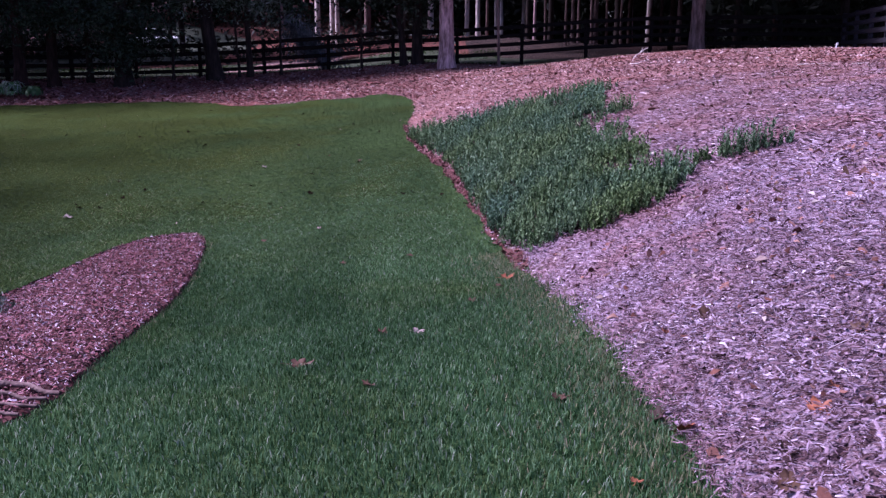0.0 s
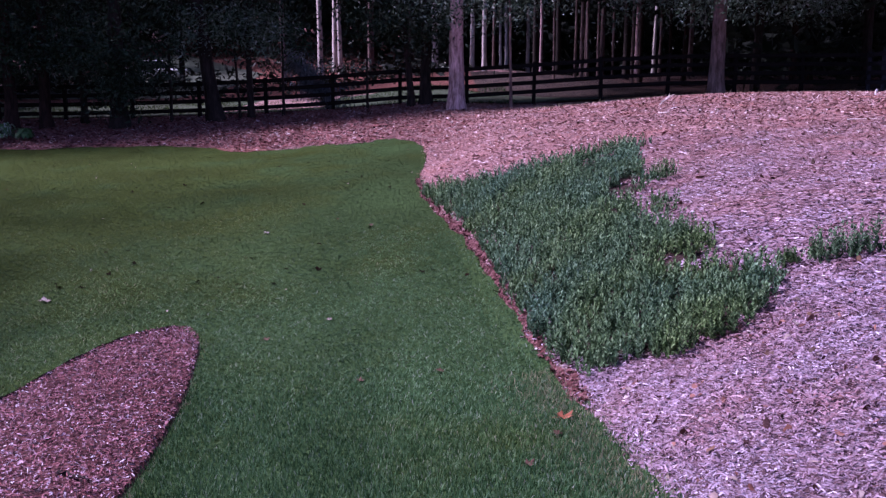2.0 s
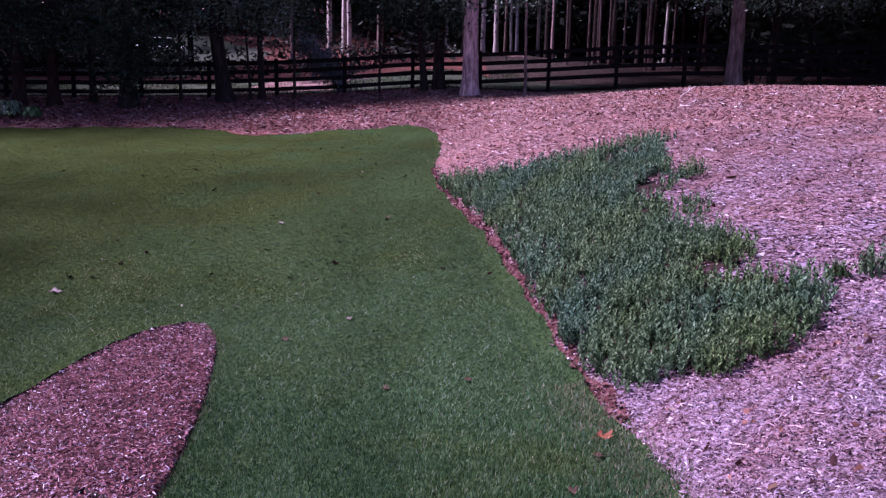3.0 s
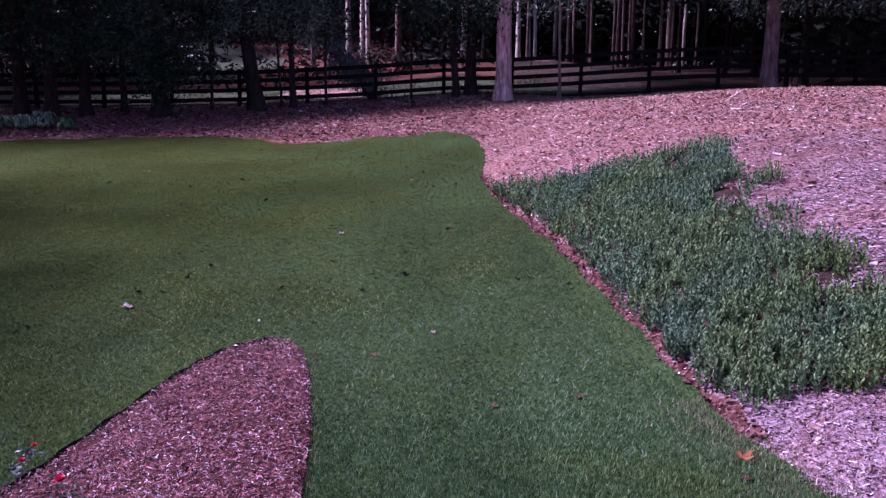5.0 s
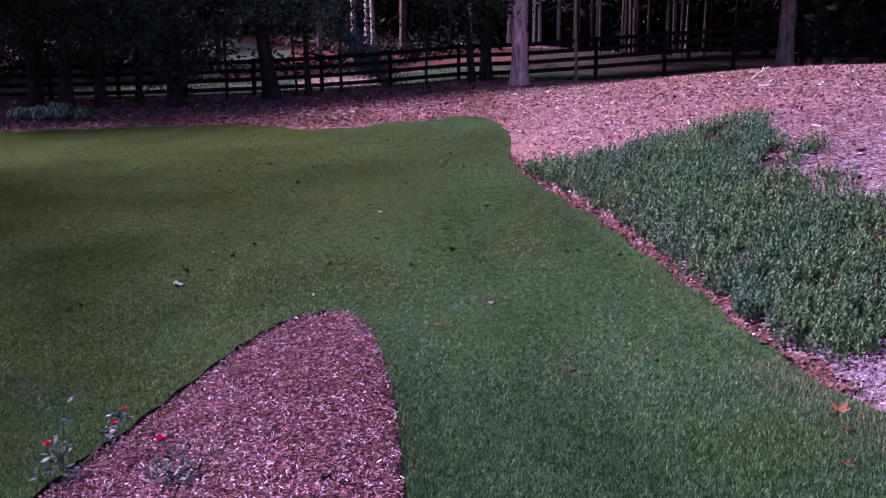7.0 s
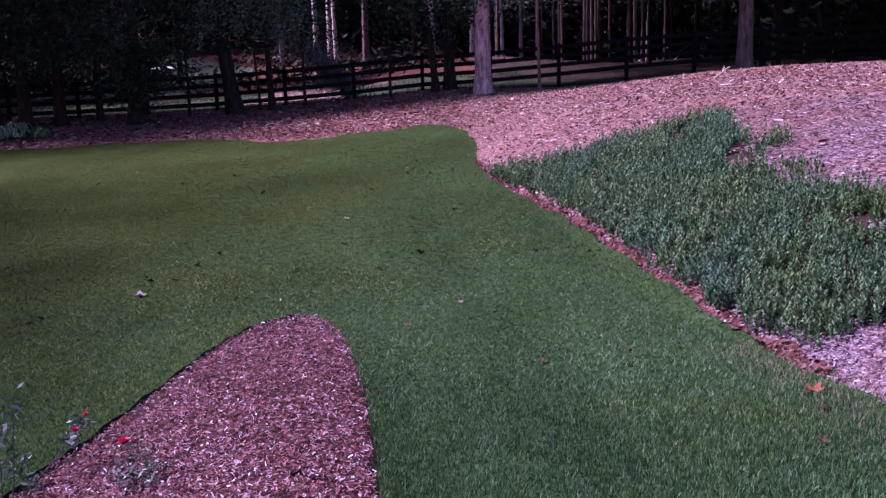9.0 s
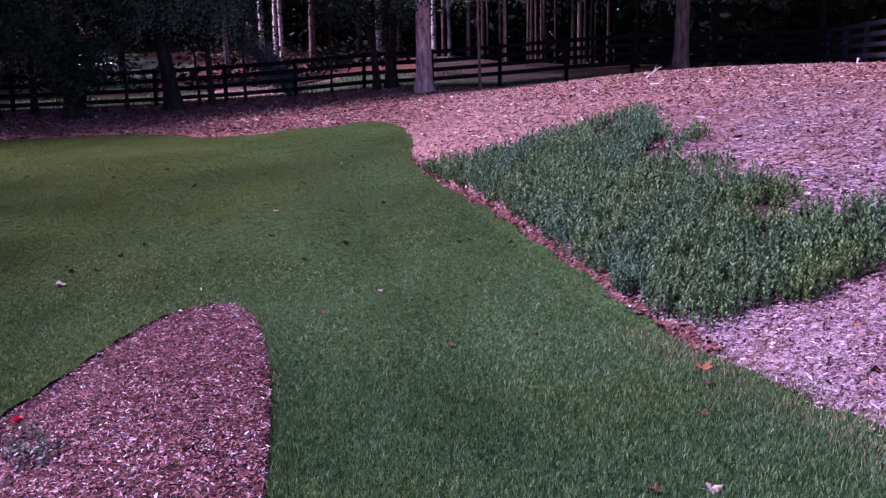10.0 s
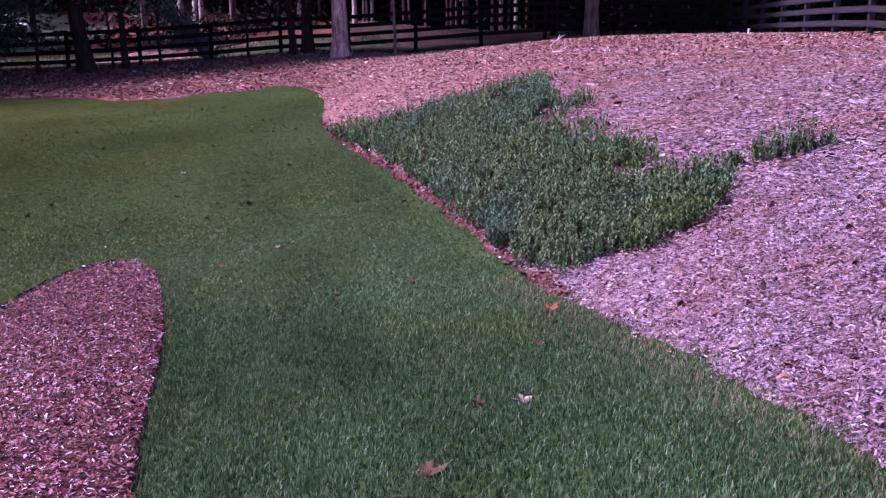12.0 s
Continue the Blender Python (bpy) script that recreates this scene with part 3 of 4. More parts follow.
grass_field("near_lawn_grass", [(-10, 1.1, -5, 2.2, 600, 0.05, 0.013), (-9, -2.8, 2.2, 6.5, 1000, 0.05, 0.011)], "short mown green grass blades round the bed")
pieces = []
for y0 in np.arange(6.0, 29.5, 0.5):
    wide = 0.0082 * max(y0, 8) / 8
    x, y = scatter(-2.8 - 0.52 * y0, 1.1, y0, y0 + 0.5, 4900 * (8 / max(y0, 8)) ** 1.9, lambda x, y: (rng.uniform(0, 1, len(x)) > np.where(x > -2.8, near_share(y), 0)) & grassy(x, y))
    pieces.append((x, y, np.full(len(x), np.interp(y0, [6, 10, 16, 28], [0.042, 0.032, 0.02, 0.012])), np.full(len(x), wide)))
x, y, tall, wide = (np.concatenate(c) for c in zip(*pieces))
tagged(new("far_lawn_grass", blades("far_lawn_grass", x, y, tall, wide, M_GRASS, 1, True)), "short mown grass blades of the far lawn, toned darker and yellower", "grass", kind="stuff")


def chips(name, x, y, length, width, mat, label, lift=0.01, curl=0.14, cat="mulch", taper=(0.5, 1.0), flat=False, jumble=1.0, vary=0.45, heading=None):
    """Loose flat pieces with a bent middle, lying on the land at all angles."""
    n = len(x)
    z = height(x, y) + lift + rng.uniform(0, 0.03, n)
    a = rng.uniform(0, 2 * np.pi, n) if heading is None else rng.normal(heading, 0.55, n)
    l, w = length * rng.lognormal(0, vary, n) / 2, width * rng.lognormal(0, 0.4, n) / 2
    tilt, roll = rng.normal(0, 0.2 * jumble, n), rng.normal(0, 0.4 * jumble, n)
    along = np.stack([np.cos(a) * np.cos(tilt), np.sin(a) * np.cos(tilt), np.sin(tilt)], -1)
    side = np.stack([-np.sin(a) * np.cos(roll), np.cos(a) * np.cos(roll), np.sin(roll)], -1)
    c = np.stack([x, y, z], -1)
    up = np.stack([0 * l, 0 * l, l * rng.normal(curl, 0.2, n)], -1)
    l, w = l[:, None], w[:, None]
    r1, r2 = rng.uniform(*taper, (n, 1)), rng.uniform(*taper, (n, 1))
    verts = np.stack([c - along * l - side * w * r1, c - along * l + side * w * r1, c + up + side * w, c + up - side * w, c + along * l + side * w * r2, c + along * l - side * w * r2], 1).reshape(-1, 3)
    base = np.arange(n)[:, None] * 6
    faces = np.concatenate([base + [0, 1, 2, 3], base + [3, 2, 4, 5]])
    if flat:
        verts, faces = verts.reshape(-1, 6, 3)[:, [0, 1, 4, 5]].reshape(-1, 3), np.arange(4 * n).reshape(-1, 4)
    return tagged(new(name, mesh_np(name, verts, faces, mat)), label, cat, kind="stuff")


def bare(x, y):
    fray = rng.normal(0.01, 0.04, len(x))
    return (x > lawn_right(np.minimum(y, 28.3)) + fray) | (y > lawn_far(x) + 3 * fray)


def on_bank(x, y):
    return bare(x, y) & ~((y > 8.6) & (y < 21) & (x < lawn_right(y) + 0.12) & (np.sin(x * 91 + y * 57) > -0.6)) & ~inside(COVER_SOIL, x, y)


x, y = scatter(0.8, 6.0, -4.0, 3.4, 900, lambda x, y: on_bank(x, y) & fading(y, 1.4, 3.4))
chips("near_bank_mulch", x, y, 0.042, 0.011, M_CHIP_PALE, "pale shredded bark mulch on the lower bank", flat=True)
x, y = scatter(2.4, 6.0, 2.0, 9.8, 1500, lambda x, y: on_bank(x, y) & fading(x, 3.3, 2.4) & fading(y, 3.4, 1.4))
chips("side_bank_mulch", x, y, 0.05, 0.012, M_CHIP_PALE, "pale shredded bark mulch on the shoulder of the bank", flat=True)
x, y = scatter(0.8, 3.4, 1.4, 10.4, 4600, lambda x, y: on_bank(x, y) & fading(x, 2.4, 3.4) & fading(y, 8.2, 10.4) & fading(y, 3.4, 1.4))
chips("bank_mulch", x, y, 0.030, 0.0072, M_CHIP_PALE, "pale shredded bark mulch with dry straw on the bank", vary=0.36, curl=0.08)
x, y = scatter(0.8, 3.0, 2.0, 7.5, 3600, lambda x, y: on_bank(x, y) & fading(y, 3.5, 7.5) & fading(x, 2.2, 3.0) & fading(y, 3.2, 2.0))
chips("bank_straw", x, y, 0.06, 0.0035, M_CHIP_STRAW, "thin grey-brown bark fibres and pine straw on the lower bank", 0.018, 0.06, vary=0.4, heading=0.25, flat=True)
x, y = scatter(0.4, 9.0, 8.2, 19.5, 1300, lambda x, y: on_bank(x, y) & fading(y, 10.0, 8.2) & fading(y, 16.5, 19.5))
chips("upper_bank_mulch", x, y, 0.036, 0.022, M_CHIP_PALE, "pale bark mulch and dry leaves higher up the bank", flat=True, jumble=0.45)
x, y = scatter(-4.5, 14.5, 16.5, 35.3, 480, lambda x, y: on_bank(x, y) & fading(y, 19.5, 16.5) & (rng.uniform(-4.5, 0.5, len(x)) < x))
chips("far_bank_mulch", x, y, 0.042, 0.036, M_CHIP_PALE, "pinkish bark mulch and dry leaves on the plateau by the wood", flat=True, jumble=0.75)
x, y = scatter(-18, 1.0, 27.5, 35, 9, bare)
chips("wood_edge_pale_litter", x, y, 0.07, 0.05, M_PALE_LEAF, "pale dry leaves strewn under the trees", 0.05, 0.4, "leaf litter", (0.1, 0.5), True)
x, y = scatter(-18, 1.5, 26, 36, 420, lambda x, y: bare(x, y) & (rng.uniform(-4.5, 1.5, len(x)) > x))
chips("wood_edge_litter", x, y, 0.062, 0.045, M_CHIP_PINK, "pinkish leaf litter and bark under the trees along the fence", flat=True, jumble=0.9)
x, y = scatter(-1.2, 1.2, 8.3, 21.6, 700, lambda x, y: np.abs(x - lawn_right(y) - 0.05) < 0.07)
chips("edge_crumbs", x, y, 0.034, 0.02, M_CLAY, "crumbs of red clay and bark along the cut lawn edge", 0.008, 0.05, "soil crumbs", (0.3, 0.9), jumble=1.6)
x, y = scatter(-4.9, -2.0, 3.2, 12.1, 3700, lambda x, y: inside(BED, x, y))
chips("bed_mulch", x, y, 0.024, 0.0062, M_CHIP_BED, "reddish-brown shredded bark mulch filling the island bed", 0.04, 0.03, jumble=1.6, vary=0.35)
x, y = scatter(0.3, 3.7, 8.5, 20.7, 900, lambda x, y: inside(COVER, x, y) & ~planted(x, y))
chips("cover_mulch", x, y, 0.05, 0.02, M_CHIP_PALE, "bark mulch showing between the ground cover plants")


# ---- ground cover ----
def upright_plants(name, x, y, tall, mat, label, leaf=0.02, tiers=9, cat="ground cover"):
    """Upright stems with whorls of small leaves, closer together towards the top."""
    n = len(x)
    h = tall * rng.uniform(0.45, 1.3, n)
    lean = rng.normal(0, 0.16, (n, 2))
    root = np.stack([x, y, height(x, y)], -1)
    verts, faces = [], []
    for k in range(tiers):
        t = 0.15 + 0.85 * ((k + rng.uniform(0, 0.6, n)) / tiers)
        p = root + np.stack([lean[:, 0] * h * t, lean[:, 1] * h * t, h * t], -1)
        turn = rng.uniform(0, np.pi, n)
        for half in (0, np.pi):
            a = turn + half + rng.normal(0, 0.3, n)
            l = leaf * rng.uniform(0.7, 1.4, n) * (1.5 - 0.6 * t)
            rise = rng.uniform(0.5, 1.7, n)
            d = np.stack([np.cos(a), np.sin(a), rise], -1) * l[:, None]
            s = np.stack([-np.sin(a), np.cos(a), 0 * a], -1) * (l * 0.32)[:, None]
            m = p + d * 0.55
            verts.append(np.stack([p, m + s, p + d * 1.15, m - s], 1))
    v = np.stack(verts, 1).reshape(-1, 3)
    f = np.arange(len(v)).reshape(-1, 4)
    return tagged(new(name, mesh_np(name, v, f, mat)), label, cat, kind="stuff")


WIDE_COVER = COVER.mean(0) + (COVER - COVER.mean(0)) * np.array([1.1, 1.03])


def thick(x, y):
    holes = np.sin(x * 3.1 + np.sin(y * 2.3) * 1.4) * np.sin(y * 2.7 + np.sin(x * 1.9)) + 0.35 * np.sin(x * 11 + y * 7)
    return (inside(COVER, x + 0.1 * np.clip((y - 8.9) / 0.8, 0, 1), y) | inside(COVER, x, y)) & inside(WIDE_COVER, x + 0.07 * np.sin(y * 8) + 0.05 * np.sin(y * 19), y + np.clip((y - 8.4) / 1.2, 0.35, 1) * (0.12 * np.sin(x * 9) + 0.07 * np.sin(x * 23))) & (holes < 1.1 - 0.7 * np.clip(x - 1.3, 0, 0.9)) & planted(x, y)


x, y = scatter(0.3, 3.0, 8.2, 12.5, 340, thick)
upright_plants("ground_cover", x, y, 0.23, M_COVER, "dense grey-green ground cover of upright leafy stems on the bank", 0.021, 15)
x, y = scatter(-0.8, 3.8, 12.5, 20.9, 250, thick)
upright_plants("ground_cover_far", x, y, 0.25, M_COVER, "dense grey-green ground cover of upright leafy stems up the slope", 0.024, 13)


def clump(cx, cy, rx, ry, count, tall):
    a, r = rng.uniform(0, 2 * np.pi, count), np.sqrt(rng.uniform(0, 1, count))
    upright_plants("ground_cover_clump", cx + rx * r * np.cos(a), cy + ry * r * np.sin(a), tall, M_COVER, "loose clump of grey-green leafy stems standing alone in the mulch", 0.017, 16)


clump(2.66, 9.5, 0.1, 0.1, 20, 0.17)
clump(2.93, 9.34, 0.16, 0.12, 40, 0.26)
clump(3.15, 9.18, 0.14, 0.1, 34, 0.28)
clump(3.36, 9.12, 0.1, 0.08, 12, 0.16)
clump(2.82, 14.9, 0.2, 0.18, 60, 0.25)
clump(3.15, 18.2, 0.25, 0.25, 26, 0.2)
clump(2.35, 13.0, 0.22, 0.5, 50, 0.16)


# ---- fence ----
def fence(name, start, end, label, mat, spacing=2.43, level_up=0.0):
    start, end = np.array(start, float), np.array(end, float)
    run = np.linalg.norm(end - start)
    way = (end - start) / run
    count = int(run / spacing) + 1
    yaw = math.atan2(way[1], way[0])
    root = tagged(new(name), label, "fence")
    root.matrix_basis = pose(start[0], start[1], float(height(*start)))
    bm = bmesh.new()
    box(bm, (0.13, 0.13, 1.95), (0, 0, 0.345), 0.008)
    post_me = from_bm("post", bm, mat)
    bm = bmesh.new()
    box(bm, (1.0, 0.03, 0.145), (0.5, 0, 0), 0.004)
    rail_me = from_bm("rail", bm, mat)
    base = root.matrix_basis.translation
    tops = []
    for k in range(count):
        p = start + way * spacing * k
        z = float(height(*p) + fall_away(*p)) + level_up
        tops.append(Vector((p[0] - base[0], p[1] - base[1], z - base[2])))
        part("post", post_me, root, at=Matrix.Translation(tops[-1]) @ pose(0, 0, 0, 0.6 * math.sin(k * 2.1), 0.8 * math.sin(k * 3.7), math.degrees(yaw)))
    front = Vector((math.sin(yaw), -math.cos(yaw), 0)) * 0.082
    for a, b in zip(tops, tops[1:]):
        for level in (0.26, 0.58, 0.89, 1.2):
            d = b - a
            m = Matrix.Translation(a + Vector((0, 0, level)) + front) @ d.to_track_quat("X", "Z").to_matrix().to_4x4() @ Matrix.Diagonal((d.length - 0.004, 1, 1, 1))
            part("rail", rail_me, root, at=m)
    return root


fence("board_fence", (-9.18 - 2.43 * 9, 35.5), (15.2, 35.8), "black four-board wooden fence along the wood", M_FENCE)
fence("side_fence", (14.9, 35.3), (10.5, 17.0), "weathered four-board wooden fence beside the mulched plateau, darkened for shade", M_FENCE_GREY)


# ---- trees ----
def leaves(centres, spread, per, size, seed, droop=0.0):
    """Many small leaves gathered in loose clumps."""
    r = np.random.default_rng(seed)
    c = np.repeat(np.asarray(centres), per, 0)
    n = len(c)
    p = c + r.normal(0, 1, (n, 3)) * np.asarray(spread)
    a, tilt = r.uniform(0, 2 * np.pi, n), r.normal(-droop, 0.6, n)
    l = size * r.uniform(0.6, 1.4, n)
    along = np.stack([np.cos(a) * np.cos(tilt), np.sin(a) * np.cos(tilt), np.sin(tilt)], -1) * l[:, None]
    b = r.uniform(0, 2 * np.pi, n)
    other = np.stack([np.cos(b), np.sin(b), r.normal(0, 0.6, n)], -1)
    side = np.cross(along, other)
    side *= (0.33 * l / (np.linalg.norm(side, axis=1) + 1e-9))[:, None]
    v = np.stack([p - along, p + side, p + along, p - side], 1).reshape(-1, 3)
    return v, np.arange(len(v)).reshape(-1, 4)


def tree(x, y, radius, tall, label, bark, name="tree", lean=(0, 0), curve=0.0, crown=(3.0, 6.0), wide=2.2, clumps=60, per=44, leaf=0.085, foliage=None, seed=0, flare=1.35, limbs=6, hang=0.0, skirt=None):
    """A tapered trunk with root flare, limbs, and a crown of leaf clumps between two heights."""
    r = np.random.default_rng(seed + 100)
    z0 = float(height(x, y))
    root = tagged(new(name), label, "tree", "trees by the fence" if y < 36 else "trees in the wood")
    root.matrix_basis = pose(x, y, z0)
    t = np.concatenate([[-0.04, 0.0, 0.02, 0.05], np.linspace(0.09, 1, 14)])
    px = lean[0] * t * tall + curve * np.sin(t * np.pi * 2.2) + np.cumsum(r.normal(0, 0.012, len(t)))
    py = lean[1] * t * tall + np.cumsum(r.normal(0, 0.012, len(t)))
    path = np.stack([px - px[1], py - py[1], t * tall], -1)
    rad = radius * (1 - 0.72 * np.clip(t, 0, 1)) * np.where(t < 0.06, flare - (flare - 1) * np.clip(t, 0, 0.06) / 0.06, 1)
    pieces = [tube(path, rad, 14 if radius > 0.15 else 8, 0.05, r)]
    centres = []
    part("trunk", smooth(mesh_np("trunk", *joined(pieces), bark)), root)
    low, high = crown
    for k in range(limbs):
        f = (low + (high - low) * (k + r.uniform(0, 0.8)) / max(limbs, 1)) / tall
        f = min(f, 0.96)
        at = np.array([np.interp(f, t, path[:, i]) for i in range(3)])
        a = r.uniform(0, 2 * np.pi)
        reach = wide * r.uniform(0.6, 1.05) * (1.1 - 0.5 * k / max(limbs, 1))
        end = at + np.array([np.cos(a) * reach, np.sin(a) * reach, reach * r.uniform(0.0, 0.5) - hang * reach])
        s = np.linspace(0, 1, 6)[:, None]
        arm = at + (end - at) * s + np.array([0, 0, 0.22 * reach]) * np.sin(s * np.pi)
        part("limb", smooth(mesh_np("limb", *tube(arm, radius * 0.28 * (1 - 0.8 * s[:, 0]) + 0.008, 6), bark)), root)
        for q in (0.45, 0.7, 0.9, 1.0):
            centres.append(at + (end - at) * q + np.array([0, 0, 0.22 * reach * np.sin(q * np.pi)]) + r.normal(0, 0.25, 3))
    while len(centres) < clumps:
        f = r.uniform(0, 1)
        a, q = r.uniform(0, 2 * np.pi), np.sqrt(r.uniform(0.05, 1)) * wide * (0.6 + 0.55 * np.sin(np.pi * min(f + 0.2, 1)))
        h = low + (high - low) * f - hang * q * 0.5
        i = min(h / tall, 1)
        centres.append(np.array([np.interp(i, t, path[:, 0]) + q * np.cos(a), np.interp(i, t, path[:, 1]) + q * np.sin(a), h]))
    if skirt:
        # low outer boughs, drooping from the crown towards the open ground
        count, bottom, top, reach, aside = skirt
        for _ in range(count):
            a, q = r.uniform(0, 2 * np.pi), np.sqrt(r.uniform(0.02, 1)) * reach
            centres.append(np.array([aside + q * np.cos(a), -0.4 + 0.5 * q * np.sin(a), bottom + (top - bottom) * r.beta(1.5, 1.0) + 0.25 * np.sin(a * 3 + q * 2)]))
    if clumps:
        v, f = leaves(centres, (0.34, 0.34, 0.26), per, leaf, seed + 7, 0.4)
        part("crown", mesh_np("crown", v, f, foliage or M_SHADED_LEAF), root)
    return root


BIG = "tall grey-barked hardwood at the mulch edge by the fence"
tree(0.12, 33.6, 0.27, 13, BIG, M_BARK, crown=(3.7, 12), wide=3.4, clumps=130, seed=1, lean=(-0.012, 0), leaf=0.07, skirt=(60, 2.95, 3.9, 3.0, 0.9), foliage=M_LIT_LEAF)
tree(9.32, 34.85, 0.27, 13, BIG, M_BARK_BROWN, crown=(3.3, 12), wide=4.2, clumps=230, seed=2, lean=(0.004, 0), leaf=0.07, skirt=(90, 2.75, 3.7, 4.6, 0.6), foliage=M_LIT_LEAF)
tree(1.95, 33.2, 0.055, 6, "slim young tree with a straight stem by the fence", M_BARK_BROWN, crown=(3.6, 6), wide=1.0, clumps=14, seed=3, limbs=4)
DARK = "dark-trunked tree with low hanging leaves before the fence"
tree(-8.25, 34.3, 0.27, 11, DARK, M_BARK_DARK, lean=(-0.13, 0), crown=(3.3, 10), wide=2.4, clumps=60, seed=4, hang=0.15, leaf=0.07, skirt=(34, 2.6, 3.6, 1.3, -0.1), foliage=M_LIT_LEAF)
tree(-7.1, 34.6, 0.12, 9, DARK, M_BARK_DARK, lean=(-0.03, 0), crown=(3.0, 9), wide=1.6, clumps=40, seed=5, hang=0.1, leaf=0.07, skirt=(44, 2.0, 3.4, 1.0, 0.6), foliage=M_LIT_LEAF)
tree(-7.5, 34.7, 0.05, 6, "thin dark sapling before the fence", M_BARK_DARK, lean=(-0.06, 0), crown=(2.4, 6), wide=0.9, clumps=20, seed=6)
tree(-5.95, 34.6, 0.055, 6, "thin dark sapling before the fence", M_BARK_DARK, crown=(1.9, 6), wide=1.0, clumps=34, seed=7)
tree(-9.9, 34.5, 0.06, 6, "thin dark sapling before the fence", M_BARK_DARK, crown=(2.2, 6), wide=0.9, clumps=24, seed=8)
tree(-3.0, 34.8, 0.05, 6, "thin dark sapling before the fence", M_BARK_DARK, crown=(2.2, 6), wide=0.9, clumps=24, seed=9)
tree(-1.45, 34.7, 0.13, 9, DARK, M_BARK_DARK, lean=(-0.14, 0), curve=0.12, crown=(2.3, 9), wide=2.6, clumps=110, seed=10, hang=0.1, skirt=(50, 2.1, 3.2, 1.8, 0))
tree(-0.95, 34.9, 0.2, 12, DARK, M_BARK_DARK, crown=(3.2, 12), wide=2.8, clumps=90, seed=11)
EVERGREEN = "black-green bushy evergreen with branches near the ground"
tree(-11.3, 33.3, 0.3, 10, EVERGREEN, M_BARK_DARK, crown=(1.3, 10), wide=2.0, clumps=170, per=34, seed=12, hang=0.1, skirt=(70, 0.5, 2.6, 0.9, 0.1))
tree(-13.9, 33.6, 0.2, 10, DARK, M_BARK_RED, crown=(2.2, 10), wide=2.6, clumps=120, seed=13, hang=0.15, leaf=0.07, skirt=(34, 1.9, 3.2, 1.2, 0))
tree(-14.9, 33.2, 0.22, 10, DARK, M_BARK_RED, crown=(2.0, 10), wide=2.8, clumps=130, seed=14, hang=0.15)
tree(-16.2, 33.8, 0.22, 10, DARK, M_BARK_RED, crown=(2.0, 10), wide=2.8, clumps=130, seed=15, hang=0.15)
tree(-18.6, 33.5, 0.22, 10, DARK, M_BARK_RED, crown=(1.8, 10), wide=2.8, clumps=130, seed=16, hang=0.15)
tree(-12.9, 34.4, 0.12, 8, DARK, M_BARK_DARK, crown=(1.8, 8), wide=1.5, clumps=50, seed=17, hang=0.1, leaf=0.07, skirt=(54, 1.6, 3.2, 0.9, 0.5), foliage=M_LIT_LEAF)

# trees past the fence: pale barks carry sunlight, dark ones shade, in their colour
PALE = "tall pine with a bare pale trunk in the wood"
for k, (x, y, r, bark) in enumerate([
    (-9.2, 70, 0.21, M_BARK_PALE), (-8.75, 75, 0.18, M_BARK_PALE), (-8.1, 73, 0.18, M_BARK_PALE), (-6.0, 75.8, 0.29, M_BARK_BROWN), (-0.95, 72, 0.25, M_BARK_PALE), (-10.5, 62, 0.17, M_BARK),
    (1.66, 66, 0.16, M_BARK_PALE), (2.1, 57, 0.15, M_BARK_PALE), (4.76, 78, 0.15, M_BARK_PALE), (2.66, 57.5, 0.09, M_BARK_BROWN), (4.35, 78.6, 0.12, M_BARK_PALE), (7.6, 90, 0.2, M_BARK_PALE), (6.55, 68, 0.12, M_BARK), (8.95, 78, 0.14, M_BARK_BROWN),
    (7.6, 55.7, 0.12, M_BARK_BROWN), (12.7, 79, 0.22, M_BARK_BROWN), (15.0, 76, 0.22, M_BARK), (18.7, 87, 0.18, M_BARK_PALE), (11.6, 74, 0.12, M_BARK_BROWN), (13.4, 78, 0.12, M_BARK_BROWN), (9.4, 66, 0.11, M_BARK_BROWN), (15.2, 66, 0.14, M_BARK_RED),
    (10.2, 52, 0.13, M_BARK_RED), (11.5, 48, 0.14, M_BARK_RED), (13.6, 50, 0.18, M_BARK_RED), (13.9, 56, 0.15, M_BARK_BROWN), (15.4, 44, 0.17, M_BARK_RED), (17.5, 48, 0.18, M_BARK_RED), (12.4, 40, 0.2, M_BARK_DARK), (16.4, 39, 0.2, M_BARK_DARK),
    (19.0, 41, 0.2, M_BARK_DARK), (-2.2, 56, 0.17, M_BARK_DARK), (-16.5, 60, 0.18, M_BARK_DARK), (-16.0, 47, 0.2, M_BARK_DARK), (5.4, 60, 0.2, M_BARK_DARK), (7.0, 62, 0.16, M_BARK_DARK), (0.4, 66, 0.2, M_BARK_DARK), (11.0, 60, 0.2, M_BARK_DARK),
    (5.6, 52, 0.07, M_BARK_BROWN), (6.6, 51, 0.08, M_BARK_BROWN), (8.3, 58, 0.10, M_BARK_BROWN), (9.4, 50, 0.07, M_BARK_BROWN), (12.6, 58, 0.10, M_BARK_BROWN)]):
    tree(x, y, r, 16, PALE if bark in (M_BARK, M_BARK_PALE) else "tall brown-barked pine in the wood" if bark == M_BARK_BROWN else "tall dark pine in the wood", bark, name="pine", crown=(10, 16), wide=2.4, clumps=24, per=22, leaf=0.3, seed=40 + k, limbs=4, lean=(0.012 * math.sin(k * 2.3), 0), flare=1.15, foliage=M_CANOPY)


